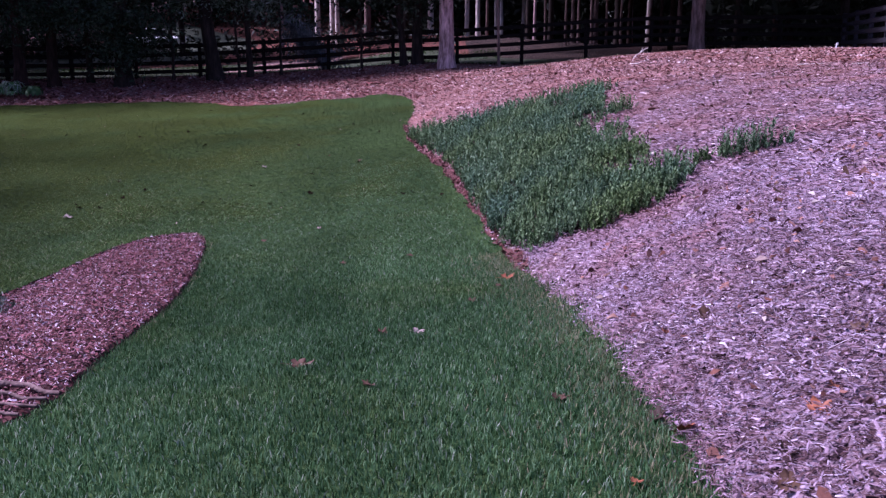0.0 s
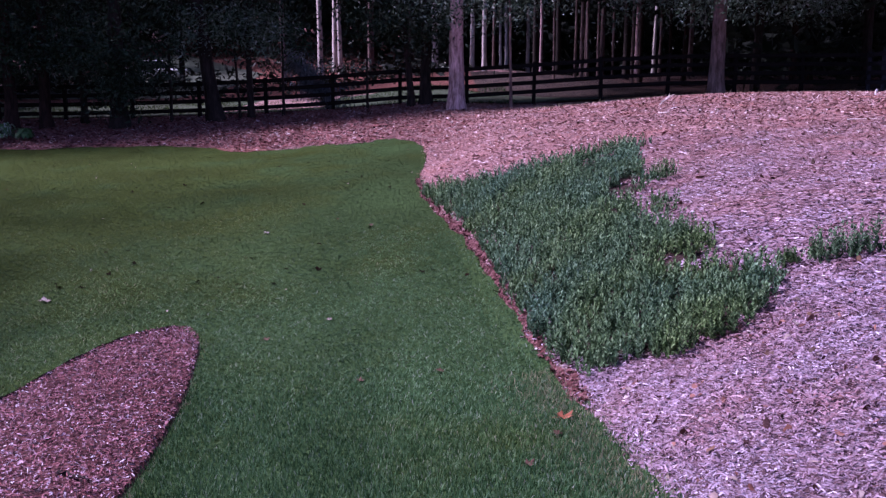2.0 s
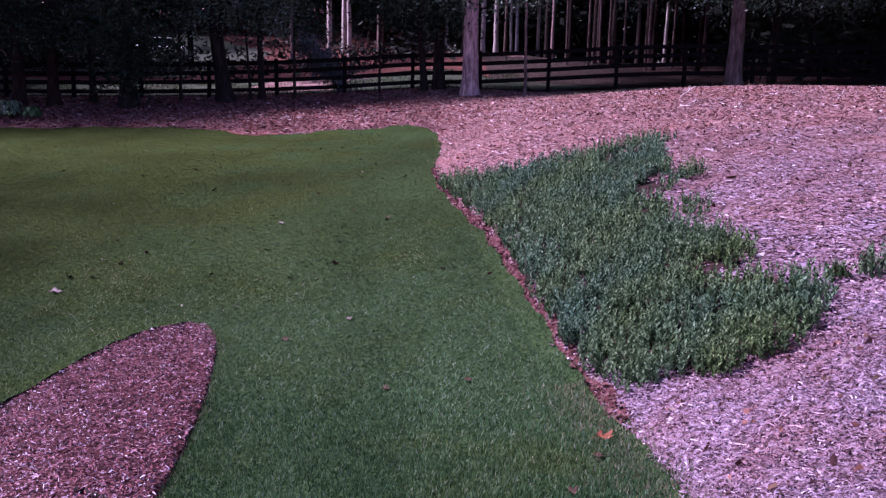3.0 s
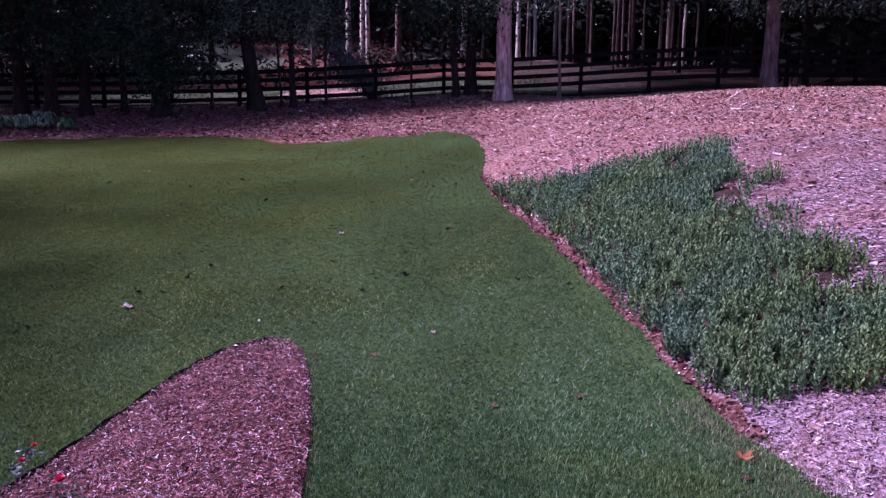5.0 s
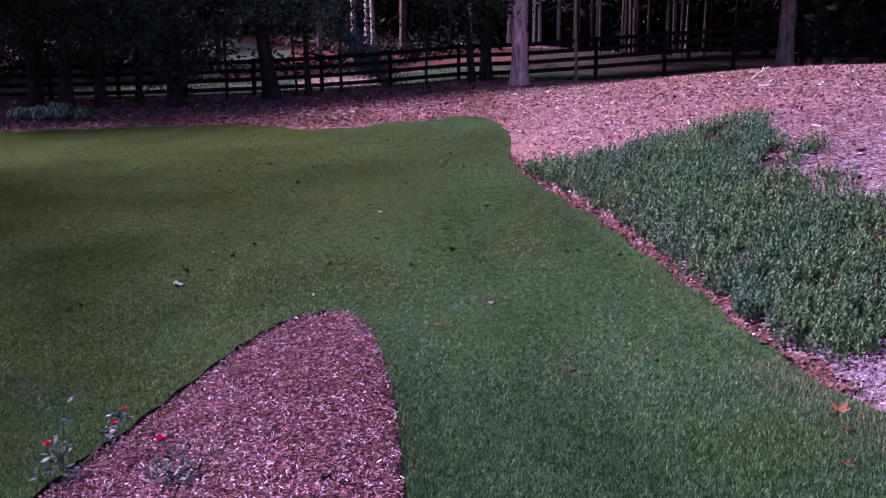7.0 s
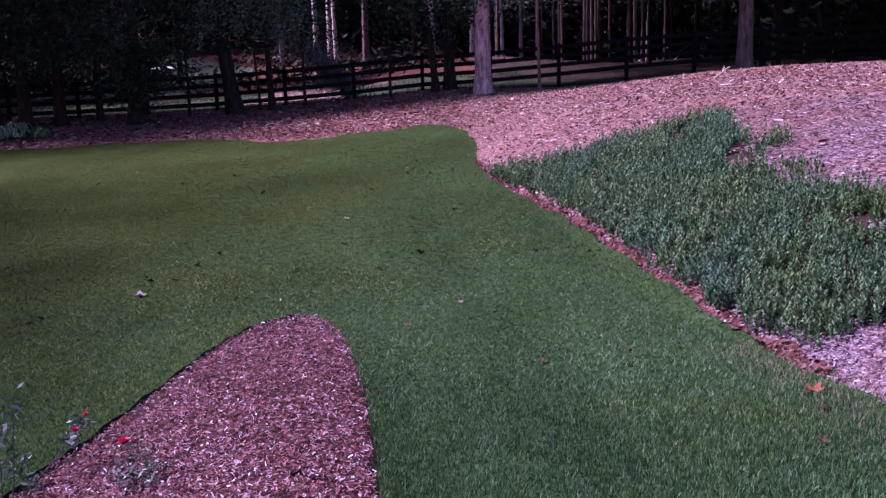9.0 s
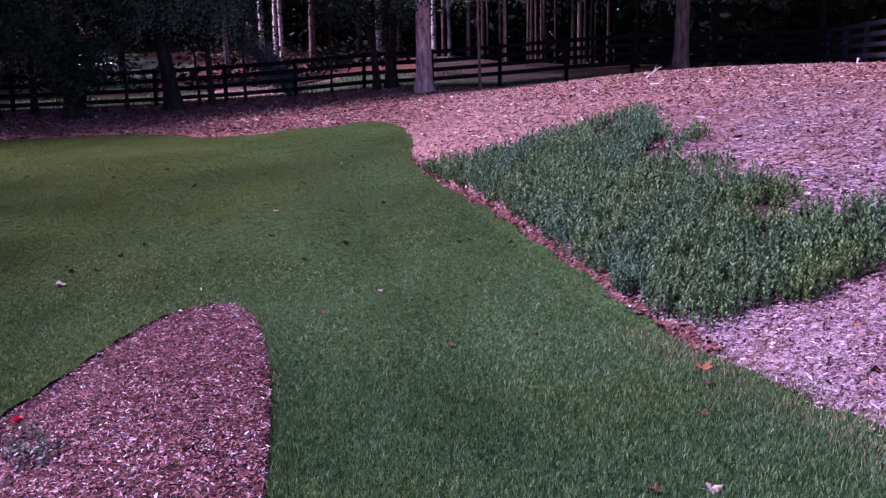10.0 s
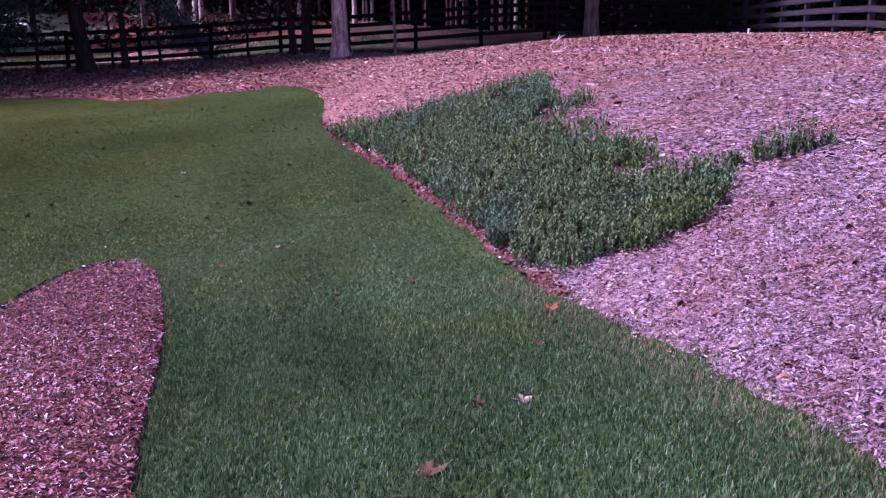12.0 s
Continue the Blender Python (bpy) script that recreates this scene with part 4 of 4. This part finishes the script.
def far_wood(name, x0, x1, y0, y1, low, high, count, size, seed, label, clearings=(), open_side=None):
    """Loose leaf clumps of a wood over a stretch of land, but for clearings and what lies left of an open side."""
    r = np.random.default_rng(seed)
    c = np.stack([r.uniform(x0, x1, count), r.uniform(y0, y1, count), 0 * np.zeros(count)], -1)
    for a, b, wide, deep in clearings:
        c = c[((c[:, 0] - a) / wide) ** 2 + ((c[:, 1] - b) / deep) ** 2 > 1]
    if open_side:
        c = c[c[:, 0] > open_side[0] + open_side[1] * c[:, 1]]
    c[:, 2] = height(c[:, 0], c[:, 1]) + r.uniform(low, high, len(c))
    v, f = leaves(c, (0.9, 0.9, 0.6), 14, size, seed)
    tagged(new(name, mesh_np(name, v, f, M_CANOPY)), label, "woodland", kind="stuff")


# Canopies mostly above the view, to shade the wood; clearings let sun through.
far_wood("woodland_canopy", 1, 48, 36, 92, 6, 14, 6000, 0.42, 71, "dense dark leaf canopy of the wood", ((3, 65, 5, 13), (8, 78, 4, 2.5), (12, 80, 4, 2.5), (12, 87, 3, 2)))
far_wood("woodland_understorey", 9, 50, 38, 90, 0.3, 7, 1900, 0.4, 72, "dark undergrowth deep in the wood", open_side=(1.5, 0.25))
far_wood("woodland_backdrop", 1, 70, 92, 112, 0.2, 12, 3400, 0.6, 73, "dark wall of leaves closing the wood")
far_wood("hill_woodland", -60, 2, 88, 118, 1.2, 12, 2300, 0.7, 74, "wooded hill crest beyond the field")
far_wood("left_woodland", -50, -22, 36.5, 60, 2.0, 11, 1500, 0.4, 75, "dark leaves of the trees along the field")

# High canopy added to shade the slope; clearings let sun reach trunks and car.
far_wood("slope_canopy", -50, 1, 40, 100, 8, 15, 3600, 0.5, 76, "leaf canopy shading the slope behind the fence", ((-14, 43, 12, 6), (-6, 49, 5, 4.5), (-3, 62, 5, 13), (-17, 74, 9, 6), (-28, 71, 5.5, 2.8)))
far_wood("slope_undergrowth", -40, 0, 47, 96, 0.05, 0.5, 900, 0.22, 81, "low dark undergrowth scattered over the slope", ((-20, 66, 6, 16), (-7, 44, 4, 4)))
far_wood("field_hedge", -27, -16.5, 56, 63, 0.1, 0.8, 260, 0.2, 79, "dark low hedge along the field")
# Unseen leaves beyond the left of the view, added to shade the lawn.
far_wood("dip_shade_leaves", -26, -13, 10, 17, 5, 12, 90, 0.35, 84, "unseen leaves beside the lawn, added to shade its dip")
far_wood("left_shade_leaves", -30, -12, -1, 22, 5, 12, 470, 0.35, 80, "unseen leaves added to shade the left of the lawn")
# Unseen leaves above the view, added to shade fence, wood edge and corners.
far_wood("fence_shade_leaves", -36, -5, 33.4, 37.6, 5, 12, 1100, 0.3, 78, "unseen dark leaves above the fence trees, added for shade")
far_wood("corner_shade_leaves", -40, -14, 29.0, 34, 5, 12, 620, 0.3, 83, "unseen dark leaves over the lawn corner, added for shade")
far_wood("edge_shade_leaves", -3.5, 11, 35.2, 39, 5, 11, 900, 0.35, 82, "unseen dark leaves over the fence at the wood edge, added for shade")
far_wood("side_shade_leaves", 8.5, 34, 29.5, 40, 5, 12, 2200, 0.4, 77, "unseen dark leaves at the corner of the wood, added for shade")


# ---- shrub, hostas, roses, fallen leaves, car ----
def blue_shrub(x, y):
    r = np.random.default_rng(90)
    root = tagged(new("weeping_conifer"), "blue-grey weeping conifer leaning beside the fence", "shrub")
    root.matrix_basis = pose(x, y, float(height(x, y)))
    s = np.linspace(0, 1, 9)[:, None]
    stem = np.array([[0.3, 0, 0]]) + s * np.array([[-1.5, 0.1, 2.2]]) + np.array([[0, 0, 0.25]]) * np.sin(s * np.pi)
    part("trunk", smooth(mesh_np("trunk", *tube(stem, 0.07 * (1.1 - s[:, 0]), 8), M_BARK_DARK)), root)
    centres = []
    for q in np.linspace(0.1, 1, 16):
        at = np.array([np.interp(q, s[:, 0], stem[:, i]) for i in range(3)])
        for _ in range(4):
            d = np.array([r.normal(0.25, 0.35), r.normal(0, 0.4), -r.uniform(0.1, 0.9) * at[2] * 0.7])
            for w in (0.3, 0.7, 1.0):
                centres.append(at + d * w)
    v, f = leaves(centres, (0.1, 0.1, 0.14), 26, 0.06, 91, 1.2)
    part("crown", mesh_np("crown", v, f, M_BLUE_NEEDLE), root)


blue_shrub(-4.9, 36.6)


def hosta(x, y, spread, seed, count=44, rim=None, label="hosta clump with cream-edged green leaves on the mulch"):
    r = np.random.default_rng(seed)
    root = tagged(new("hosta"), label, "hosta", "hostas by the trees")
    root.matrix_basis = pose(x, y, float(height(x, y)))
    for k in range(count):
        a = r.uniform(0, 2 * np.pi)
        reach, rise, l = spread * r.uniform(0.15, 1.1), spread * r.uniform(0.45, 1.25), spread * r.uniform(0.36, 0.56)
        out, side = np.array([np.cos(a), np.sin(a), 0]), np.array([-np.sin(a), np.cos(a), 0])
        under = root
        for kind, mat, cols in (("leaf", M_HOSTA, ((-0.8, 0.0, 0.8),)), ("margin", rim or M_HOSTA_RIM, ((-1.0, -0.8), (0.8, 1.0)))):
            verts, faces = [], []
            for col in cols:
                for i, q in enumerate(np.linspace(0, 1, 6)):
                    c = out * (reach * 0.5 + l * q) + np.array([0, 0, rise * (0.75 + 0.5 * q - 0.95 * q * q)])
                    w = l * 0.38 * math.sin(math.pi * min(0.08 + 0.9 * q, 1))
                    verts += [c + side * w * f + np.array([0, 0, 0.3 * w * abs(f)]) for f in col]
                    if i:
                        b, n = len(verts) - 2 * len(col), len(col)
                        faces += [(b + j, b + j + 1, b + n + j + 1, b + n + j) for j in range(n - 1)]
            under = part(kind, smooth(mesh_np(kind, np.array(verts), np.array(faces), mat)), under)


for k, (x, y, s) in enumerate([(-15.3, 30.9, 0.42), (-14.75, 30.8, 0.46), (-14.2, 31.0, 0.4), (-15.8, 31.2, 0.36), (-14.5, 31.5, 0.46)]):
    hosta(x, y, s, 200 + k)
hosta(-13.45, 30.75, 0.38, 210, 40, M_HOSTA, "plain green hosta clump on the mulch under the trees")


def rose_bush(x, y, stems, seed, leaf=0.02, bare_to=0.25):
    """Thin arching canes with sparse leaflets and a bloom at some of their tips."""
    r = np.random.default_rng(seed)
    z0 = float(height(x, y))
    root = tagged(new("rose_bush"), "sparse rose bush with thin canes and red blooms in mulch", "rose", "roses in the bed")
    root.matrix_basis = pose(x, y, z0)
    centres = []
    for dx, dy, h, bloom in stems:
        s = np.linspace(0, 1, 7)[:, None]
        line = s * np.array([[dx, dy, h]]) + np.array([[0.05, 0, 0.04]]) * np.sin(s * np.pi)
        part("cane", smooth(mesh_np("cane", *tube(line, 0.0032 * (1.2 - 0.7 * s[:, 0]), 5), M_CANE)), root)
        for q in np.linspace(bare_to, 0.97, 5):
            centres.append(np.array([np.interp(q, s[:, 0], line[:, i]) for i in range(3)]) + r.normal(0, 0.02, 3))
        if bloom:
            verts, faces = [], []
            for ringed, (count, rad, up) in enumerate([(5, 0.030, 0.45), (5, 0.026, 1.0), (4, 0.017, 1.9)]):
                for k in range(count):
                    a = 2 * np.pi * k / count + ringed
                    o, sd = np.array([np.cos(a), np.sin(a), up]), np.array([-np.sin(a), np.cos(a), 0])
                    b = len(verts)
                    verts += [o * 0 + sd * 0.004, o * rad * 0.7 + sd * rad * 0.75, o * rad * 1.05 + sd * rad * 0.3, o * rad * 1.05 - sd * rad * 0.3, o * rad * 0.7 - sd * rad * 0.75, o * 0 - sd * 0.004]
                    faces += [(b, b + 1, b + 4, b + 5), (b + 1, b + 2, b + 3, b + 4)]
            part("bloom", smooth(mesh_np("bloom", np.array(verts) * bloom, np.array(faces), M_ROSE)), root, "red rose bloom", pose(dx, dy, h))
    v, f = leaves(centres, (0.025, 0.025, 0.02), 6, leaf, seed, 0.2)
    part("leaves", mesh_np("leaves", v, f, M_ROSE_LEAF), root)


rose_bush(-4.66, 7.95, [(0.32, 0.32, 0.41, 0.68), (0.30, 0.17, 0.36, 0.8), (0.35, 0.30, 0.40, 0), (-0.03, 0.05, 0.25, 0), (-0.08, -0.05, 0.2, 0), (0.1, -0.1, 0.15, 0)], 301, 0.026, 0.72)
rose_bush(-3.78, 7.42, [(-0.1, 0.2, 0.24, 1.15), (0.1, 0.05, 0.2, 0), (-0.12, 0.08, 0.18, 0), (0.14, -0.06, 0.17, 0), (-0.05, -0.1, 0.16, 0), (0.04, 0.14, 0.22, 0), (0.18, 0.08, 0.14, 0), (-0.16, -0.02, 0.13, 0)], 302, 0.022, 0.35)
rose_bush(-3.6, 5.2, [(0.13, 0.2, 0.98, 0), (0.06, 0.2, 0.84, 0.5)], 303, 0.016, 0.86)


def fallen_leaf(x, y, size, mat, turn, label, lobes=5, tilt=12):
    """A dry leaf with pointed lobes, its rim curled up, and a stalk."""
    verts, faces = [(0, 0, 0.0)], []
    n = 60
    for k in range(n):
        a = 2 * math.pi * k / n
        lobe = abs(math.cos(lobes * a / 2 + 0.2 * math.sin(a + turn))) ** 0.8
        r = size * 0.5 * (0.5 + 0.5 * lobe + 0.06 * math.sin(11 * a + turn)) * (1 + 0.18 * math.sin(a + turn))
        verts.append((r * math.cos(a), 0.85 * r * math.sin(a), 0.13 * r * math.sin(2 * a + 0.7 + turn) + 0.10 * r * math.sin(5 * a + turn) + 0.7 * r * r / size))
    faces = [(0, 1 + k, 1 + (k + 1) % n) for k in range(n)]
    me = mesh_np("fallen_leaf", np.array(verts), np.array(faces), mat)
    ob = tagged(new("fallen_leaf", me), label, "leaf", "fallen leaves")
    ob.matrix_basis = pose(x, y, float(height(x, y)) + 0.02, tilt, tilt * 0.5, turn)
    stalk = np.array([[-0.3, 0, 0.01], [-0.6, 0.05, 0.02], [-0.85, 0.12, 0.0]]) * size
    part("stalk", mesh_np("stalk", *tube(stalk, [0.0018, 0.0015, 0.001], 5), mat), ob)
    return ob


BROWN_LEAF, ORANGE_LEAF, PALE_LEAF = "curled brown dry leaf lying on the grass", "bright orange dry leaf lying on the grass", "bleached pale dry leaf lying on the grass"
fallen_leaf(0.58, 8.27, 0.14, M_ORANGE_LEAF, 40, ORANGE_LEAF)
fallen_leaf(0.68, 3.03, 0.06, M_ORANGE_LEAF, 80, ORANGE_LEAF, 3)
fallen_leaf(-5.43, 13.2, 0.15, M_PALE_LEAF, 10, PALE_LEAF, 3)
fallen_leaf(-3.22, 16.62, 0.09, M_PALE_LEAF, 50, PALE_LEAF, 3)
fallen_leaf(-0.18, 6.06, 0.085, M_PALE_LEAF, 20, PALE_LEAF, 3, 26)
for px, py, size, turn in ((-0.42, 6.13, 0.085, 70), (-0.83, 5.12, 0.14, 15), (-0.38, 4.5, 0.1, 100), (0.54, 4.08, 0.10, 60), (-0.35, 9.74, 0.08, 30), (-1.08, 9.65, 0.08, 90), (-2.25, 11.33, 0.08, 45), (-1.54, 16.97, 0.08, 20), (0.23, 7.3, 0.08, 45), (0.5, 7.9, 0.08, 10)):
    fallen_leaf(px, py, size, M_DRY_LEAF, turn, BROWN_LEAF)
fallen_leaf(-1.66, 12.1, 0.07, M_PALE_LEAF, 45, PALE_LEAF)
DARK_NUT = "small black shrivelled leaf lying on the mown lawn"
for k, (px, py) in enumerate(((-4.86, 14.95), (-5.18, 13.77), (-6.39, 12.56), (-5.49, 13.79), (-3.66, 13.89), (-6.45, 12.4), (-5.03, 14.4), (-2.09, 14.36), (-2.61, 13.77), (-3.16, 15.04), (-1.55, 16.79), (-4.96, 19.28), (-7.34, 21.18), (-6.79, 20.78), (-5.92, 21.55), (-2.32, 20.62), (-1.87, 20.35), (-3.16, 24.66), (-8.65, 21.32), (-1.42, 20.58), (-2.13, 22.09), (-0.62, 13.9), (-0.47, 13.95))):
    fallen_leaf(px, py, 0.07 + 0.01 * (k % 4), M_SPECK, k * 53, DARK_NUT, 3, 25)

x, y = scatter(-14, 0.8, 13, 28, 1.1, grassy)
chips("lawn_litter", x, y, 0.062, 0.05, M_SPECK, "small dark dry leaves and nuts strewn over the lawn", 0.05, 0.2, "leaf litter", (0.2, 0.5), jumble=0.5, vary=0.2)
x, y = scatter(-10, 0.8, 12, 26, 0.1, grassy)
chips("pale_lawn_litter", x, y, 0.04, 0.025, M_PALE_LEAF, "small pale dry leaves strewn over the lawn", 0.045, 0.3, "leaf litter", (0.05, 0.4))
x, y = scatter(1.0, 11, 6.5, 32, 2.6, on_bank)
chips("bank_leaf_litter", x, y, 0.06, 0.042, M_DRY_LEAF, "rust-brown dry leaves strewn over the mulch bank", 0.03, 0.4, "leaf litter", (0.3, 0.8), vary=0.3, jumble=1.4)
x, y = scatter(1.0, 11, 3, 32, 3.0, on_bank)
chips("pale_bank_litter", x, y, 0.06, 0.03, M_PALE_LEAF, "bleached leaf scraps strewn over the mulch bank", 0.03, 0.3, "leaf litter", (0.05, 0.4), vary=0.25, jumble=0.7)
x, y = scatter(1.0, 4.5, 1.8, 8.5, 22, on_bank)
chips("crumpled_leaf_litter", x, y, 0.04, 0.03, M_RUST_LEAF, "crumpled rust-brown leaf scraps among the bark fibres", 0.02, 0.5, "leaf litter", (0.35, 0.9), vary=0.35, jumble=1.8)
ON_MULCH = "curled rust-brown dry leaf lying on the bark mulch"
for k, (px, py, size) in enumerate([(1.39, 4.71, 0.12), (1.2, 4.75, 0.1), (1.29, 4.06, 0.1), (1.74, 3.68, 0.11), (1.38, 3.2, 0.1), (1.21, 3.04, 0.09), (1.5, 3.05, 0.1), (0.98, 3.53, 0.11), (0.91, 3.71, 0.11), (1.15, 2.84, 0.11), (1.48, 3.32, 0.08), (1.2, 4.0, 0.08), (1.15, 5.6, 0.09)]):
    fallen_leaf(px, py, size, (M_DRY_LEAF, M_DARK_LEAF, M_ORANGE_LEAF)[(k * 2) % 3], k * 77, (ON_MULCH, "shrivelled dark brown leaf lying on the bark mulch", "orange dry leaf lying on the bark mulch")[(k * 2) % 3], 3 + k % 3 * 2, 30)
x, y = scatter(1.2, 3.4, 4.5, 9.0, 2.2, on_bank)
for k, (px, py) in enumerate(zip(x, y)):
    fallen_leaf(float(px), float(py), 0.045 + 0.035 * ((k * 37) % 10) / 10, (M_DRY_LEAF, M_DARK_LEAF)[k % 2], k * 77, (ON_MULCH, "shrivelled dark brown leaf lying on the bark mulch")[k % 2], 3 + k % 3 * 2, 30)


def twig(name, ax, ay, bx, by, radius, mat, label, rise=0.0, fork=False):
    """A bent stick from one place on the land to another, with a side shoot where it forks."""
    r = np.random.default_rng(int(abs(ax * 100)))
    s = np.linspace(0, 1, 8)[:, None]
    p = np.array([[ax, ay]]) + s * np.array([[bx - ax, by - ay]]) + r.normal(0, 0.02, (8, 2))
    z = height(p[:, 0], p[:, 1])[:, None] + 0.045 + radius + rise * s
    line = np.concatenate([p, z], 1)
    base = line[0].copy()
    ob = tagged(new(name, smooth(mesh_np(name, *tube(line - base, radius * (1.1 - 0.6 * s[:, 0]), 7, 0.1, r), mat))), label, "twig")
    ob.matrix_basis = Matrix.Translation(base)
    if fork:
        q = np.linspace(0, 1, 5)[:, None]
        shoot = (line[4] - base) + q * np.array([[0.06, 0.05, 0.12]])
        part("side_shoot", smooth(mesh_np("side_shoot", *tube(shoot, radius * 0.7 * (1.1 - 0.7 * q[:, 0]), 6), mat)), ob)
    return ob


ROOT = "weathered grey-brown root lying across the end of the mulch bed"
for ax, ay, bx, by, radius in ((-2.75, 4.72, -1.98, 4.5, 0.024), (-2.6, 4.5, -2.0, 4.42, 0.018), (-2.7, 4.36, -2.02, 4.26, 0.02), (-2.5, 4.2, -2.0, 4.14, 0.015)):
    twig("root", ax, ay, bx, by, radius, M_BARK_BROWN, ROOT)
twig("twig", -2.86, 7.3, -2.58, 7.2, 0.013, M_BARK_DARK, "short dark stick lying on the bed mulch")
twig("twig", 4.85, 24.05, 5.15, 23.9, 0.014, M_BARK_PALE, "pale forked twig sticking out of the mulch", 0.22, True)
twig("twig", 6.83, 18.12, 7.2, 17.89, 0.008, M_BARK_PALE, "thin pale stick lying on the mulch")
twig("twig", 7.48, 17.34, 7.77, 17.24, 0.008, M_BARK_PALE, "thin pale stick lying on the mulch")
twig("twig", 4.37, 22.14, 4.6, 21.95, 0.012, M_BARK_PALE, "thin pale stick lying on the mulch")
bm = bmesh.new()
box(bm, (0.03, 0.03, 0.2), (0, 0, 0.05), 0.006)
box(bm, (0.07, 0.02, 0.06), (0.02, 0, 0.14), 0.006)
stake = tagged(new("marker_stake", from_bm("marker_stake", bm, M_CAR)), "small white marker stake standing in the mulch", "stake")
stake.matrix_basis = pose(9.82, 23.66, float(height(9.82, 23.66)), 4, 8, 30)

x, y = scatter(-26, 2.5, 37, 45.5, 60, lambda x, y: np.sin(x * 1.3 + np.sin(y * 0.9)) * np.sin(y * 1.1) > -0.35)
tagged(new("meadow_grass", blades("meadow_grass", x, y, 0.16, 0.035, M_GRASS, 1)), "rough unmown grass tufts behind the fence", "grass", kind="stuff")
# dry blades: along the lawn's border and the far mulch crest
x, y = scatter(-0.2, 1.1, 2.4, 9.5, 3400, lambda x, y: (np.abs(x - lawn_right(y) + 0.12) < rng.gamma(1.1, 0.16, len(x))) & (x < lawn_right(y) + 0.12))
tagged(new("dry_border_grass", blades("dry_border_grass", x, y, 0.05, 0.005, M_STRAW, 1)), "thin straw-coloured grass along the lawn border", "grass", kind="stuff")
x, y = scatter(-2.9, -1.9, 4.3, 11.2, 600, lambda x, y: ~inside(BED, x, y) & inside(BED, x - 0.07, y))
tagged(new("dry_bed_fringe", blades("dry_bed_fringe", x, y, 0.05, 0.005, M_STRAW, 1)), "bleached grass fringe along the mulch bed", "grass", kind="stuff")
x, y = scatter(2.5, 12.5, 27.5, 33.5, 26, lambda x, y: rng.uniform(0, 1, len(x)) < np.exp(-(((y - 31 - 0.2 * np.sin(x * 2)) / 1.3) ** 2)))
tagged(new("dry_fringe_grass", blades("dry_fringe_grass", x, y, 0.13, 0.02, M_STRAW, 1)), "brown dry grass tufts at the crest of the mulch", "grass", kind="stuff")


def parked_car(x, y, turn):
    root = tagged(new("parked_car"), "white car parked on the far slope behind the trees", "car")
    root.matrix_basis = pose(x, y, float(height(x, y)), 0, 0, turn)
    bm = bmesh.new()
    box(bm, (4.5, 1.75, 0.62), (0, 0, 0.62), 0.12)
    part("body", from_bm("body", bm, M_CAR), root)
    bm = bmesh.new()
    box(bm, (2.5, 1.6, 0.55), (-0.2, 0, 1.16), 0.05)
    for vert in bm.verts:
        if vert.co.z > 1.2:
            vert.co.x, vert.co.y = -0.2 + (vert.co.x + 0.2) * 0.7, vert.co.y * 0.85
    part("windows", from_bm("windows", bm, M_GLASS), root, "dark car windows")
    bm = bmesh.new()
    box(bm, (1.8, 1.38, 0.06), (-0.2, 0, 1.45), 0.02)
    part("roof", from_bm("roof", bm, M_CAR), root)
    for wx in (-1.4, 1.4):
        for wy in (-0.82, 0.82):
            bm = bmesh.new()
            bmesh.ops.create_cone(bm, cap_ends=True, segments=24, radius1=0.33, radius2=0.33, depth=0.2, matrix=Matrix.Rotation(math.pi / 2, 4, "X"))
            wheel = part("wheel", from_bm("wheel", bm, M_RUBBER), root, "black tyre", pose(wx, wy, 0.33))
            bm = bmesh.new()
            bmesh.ops.create_cone(bm, cap_ends=True, segments=20, radius1=0.2, radius2=0.18, depth=0.22, matrix=Matrix.Rotation(math.pi / 2, 4, "X"))
            part("rim", from_bm("rim", bm, M_STEEL), wheel, "steel wheel rim")


parked_car(-21.3, 70, 8)
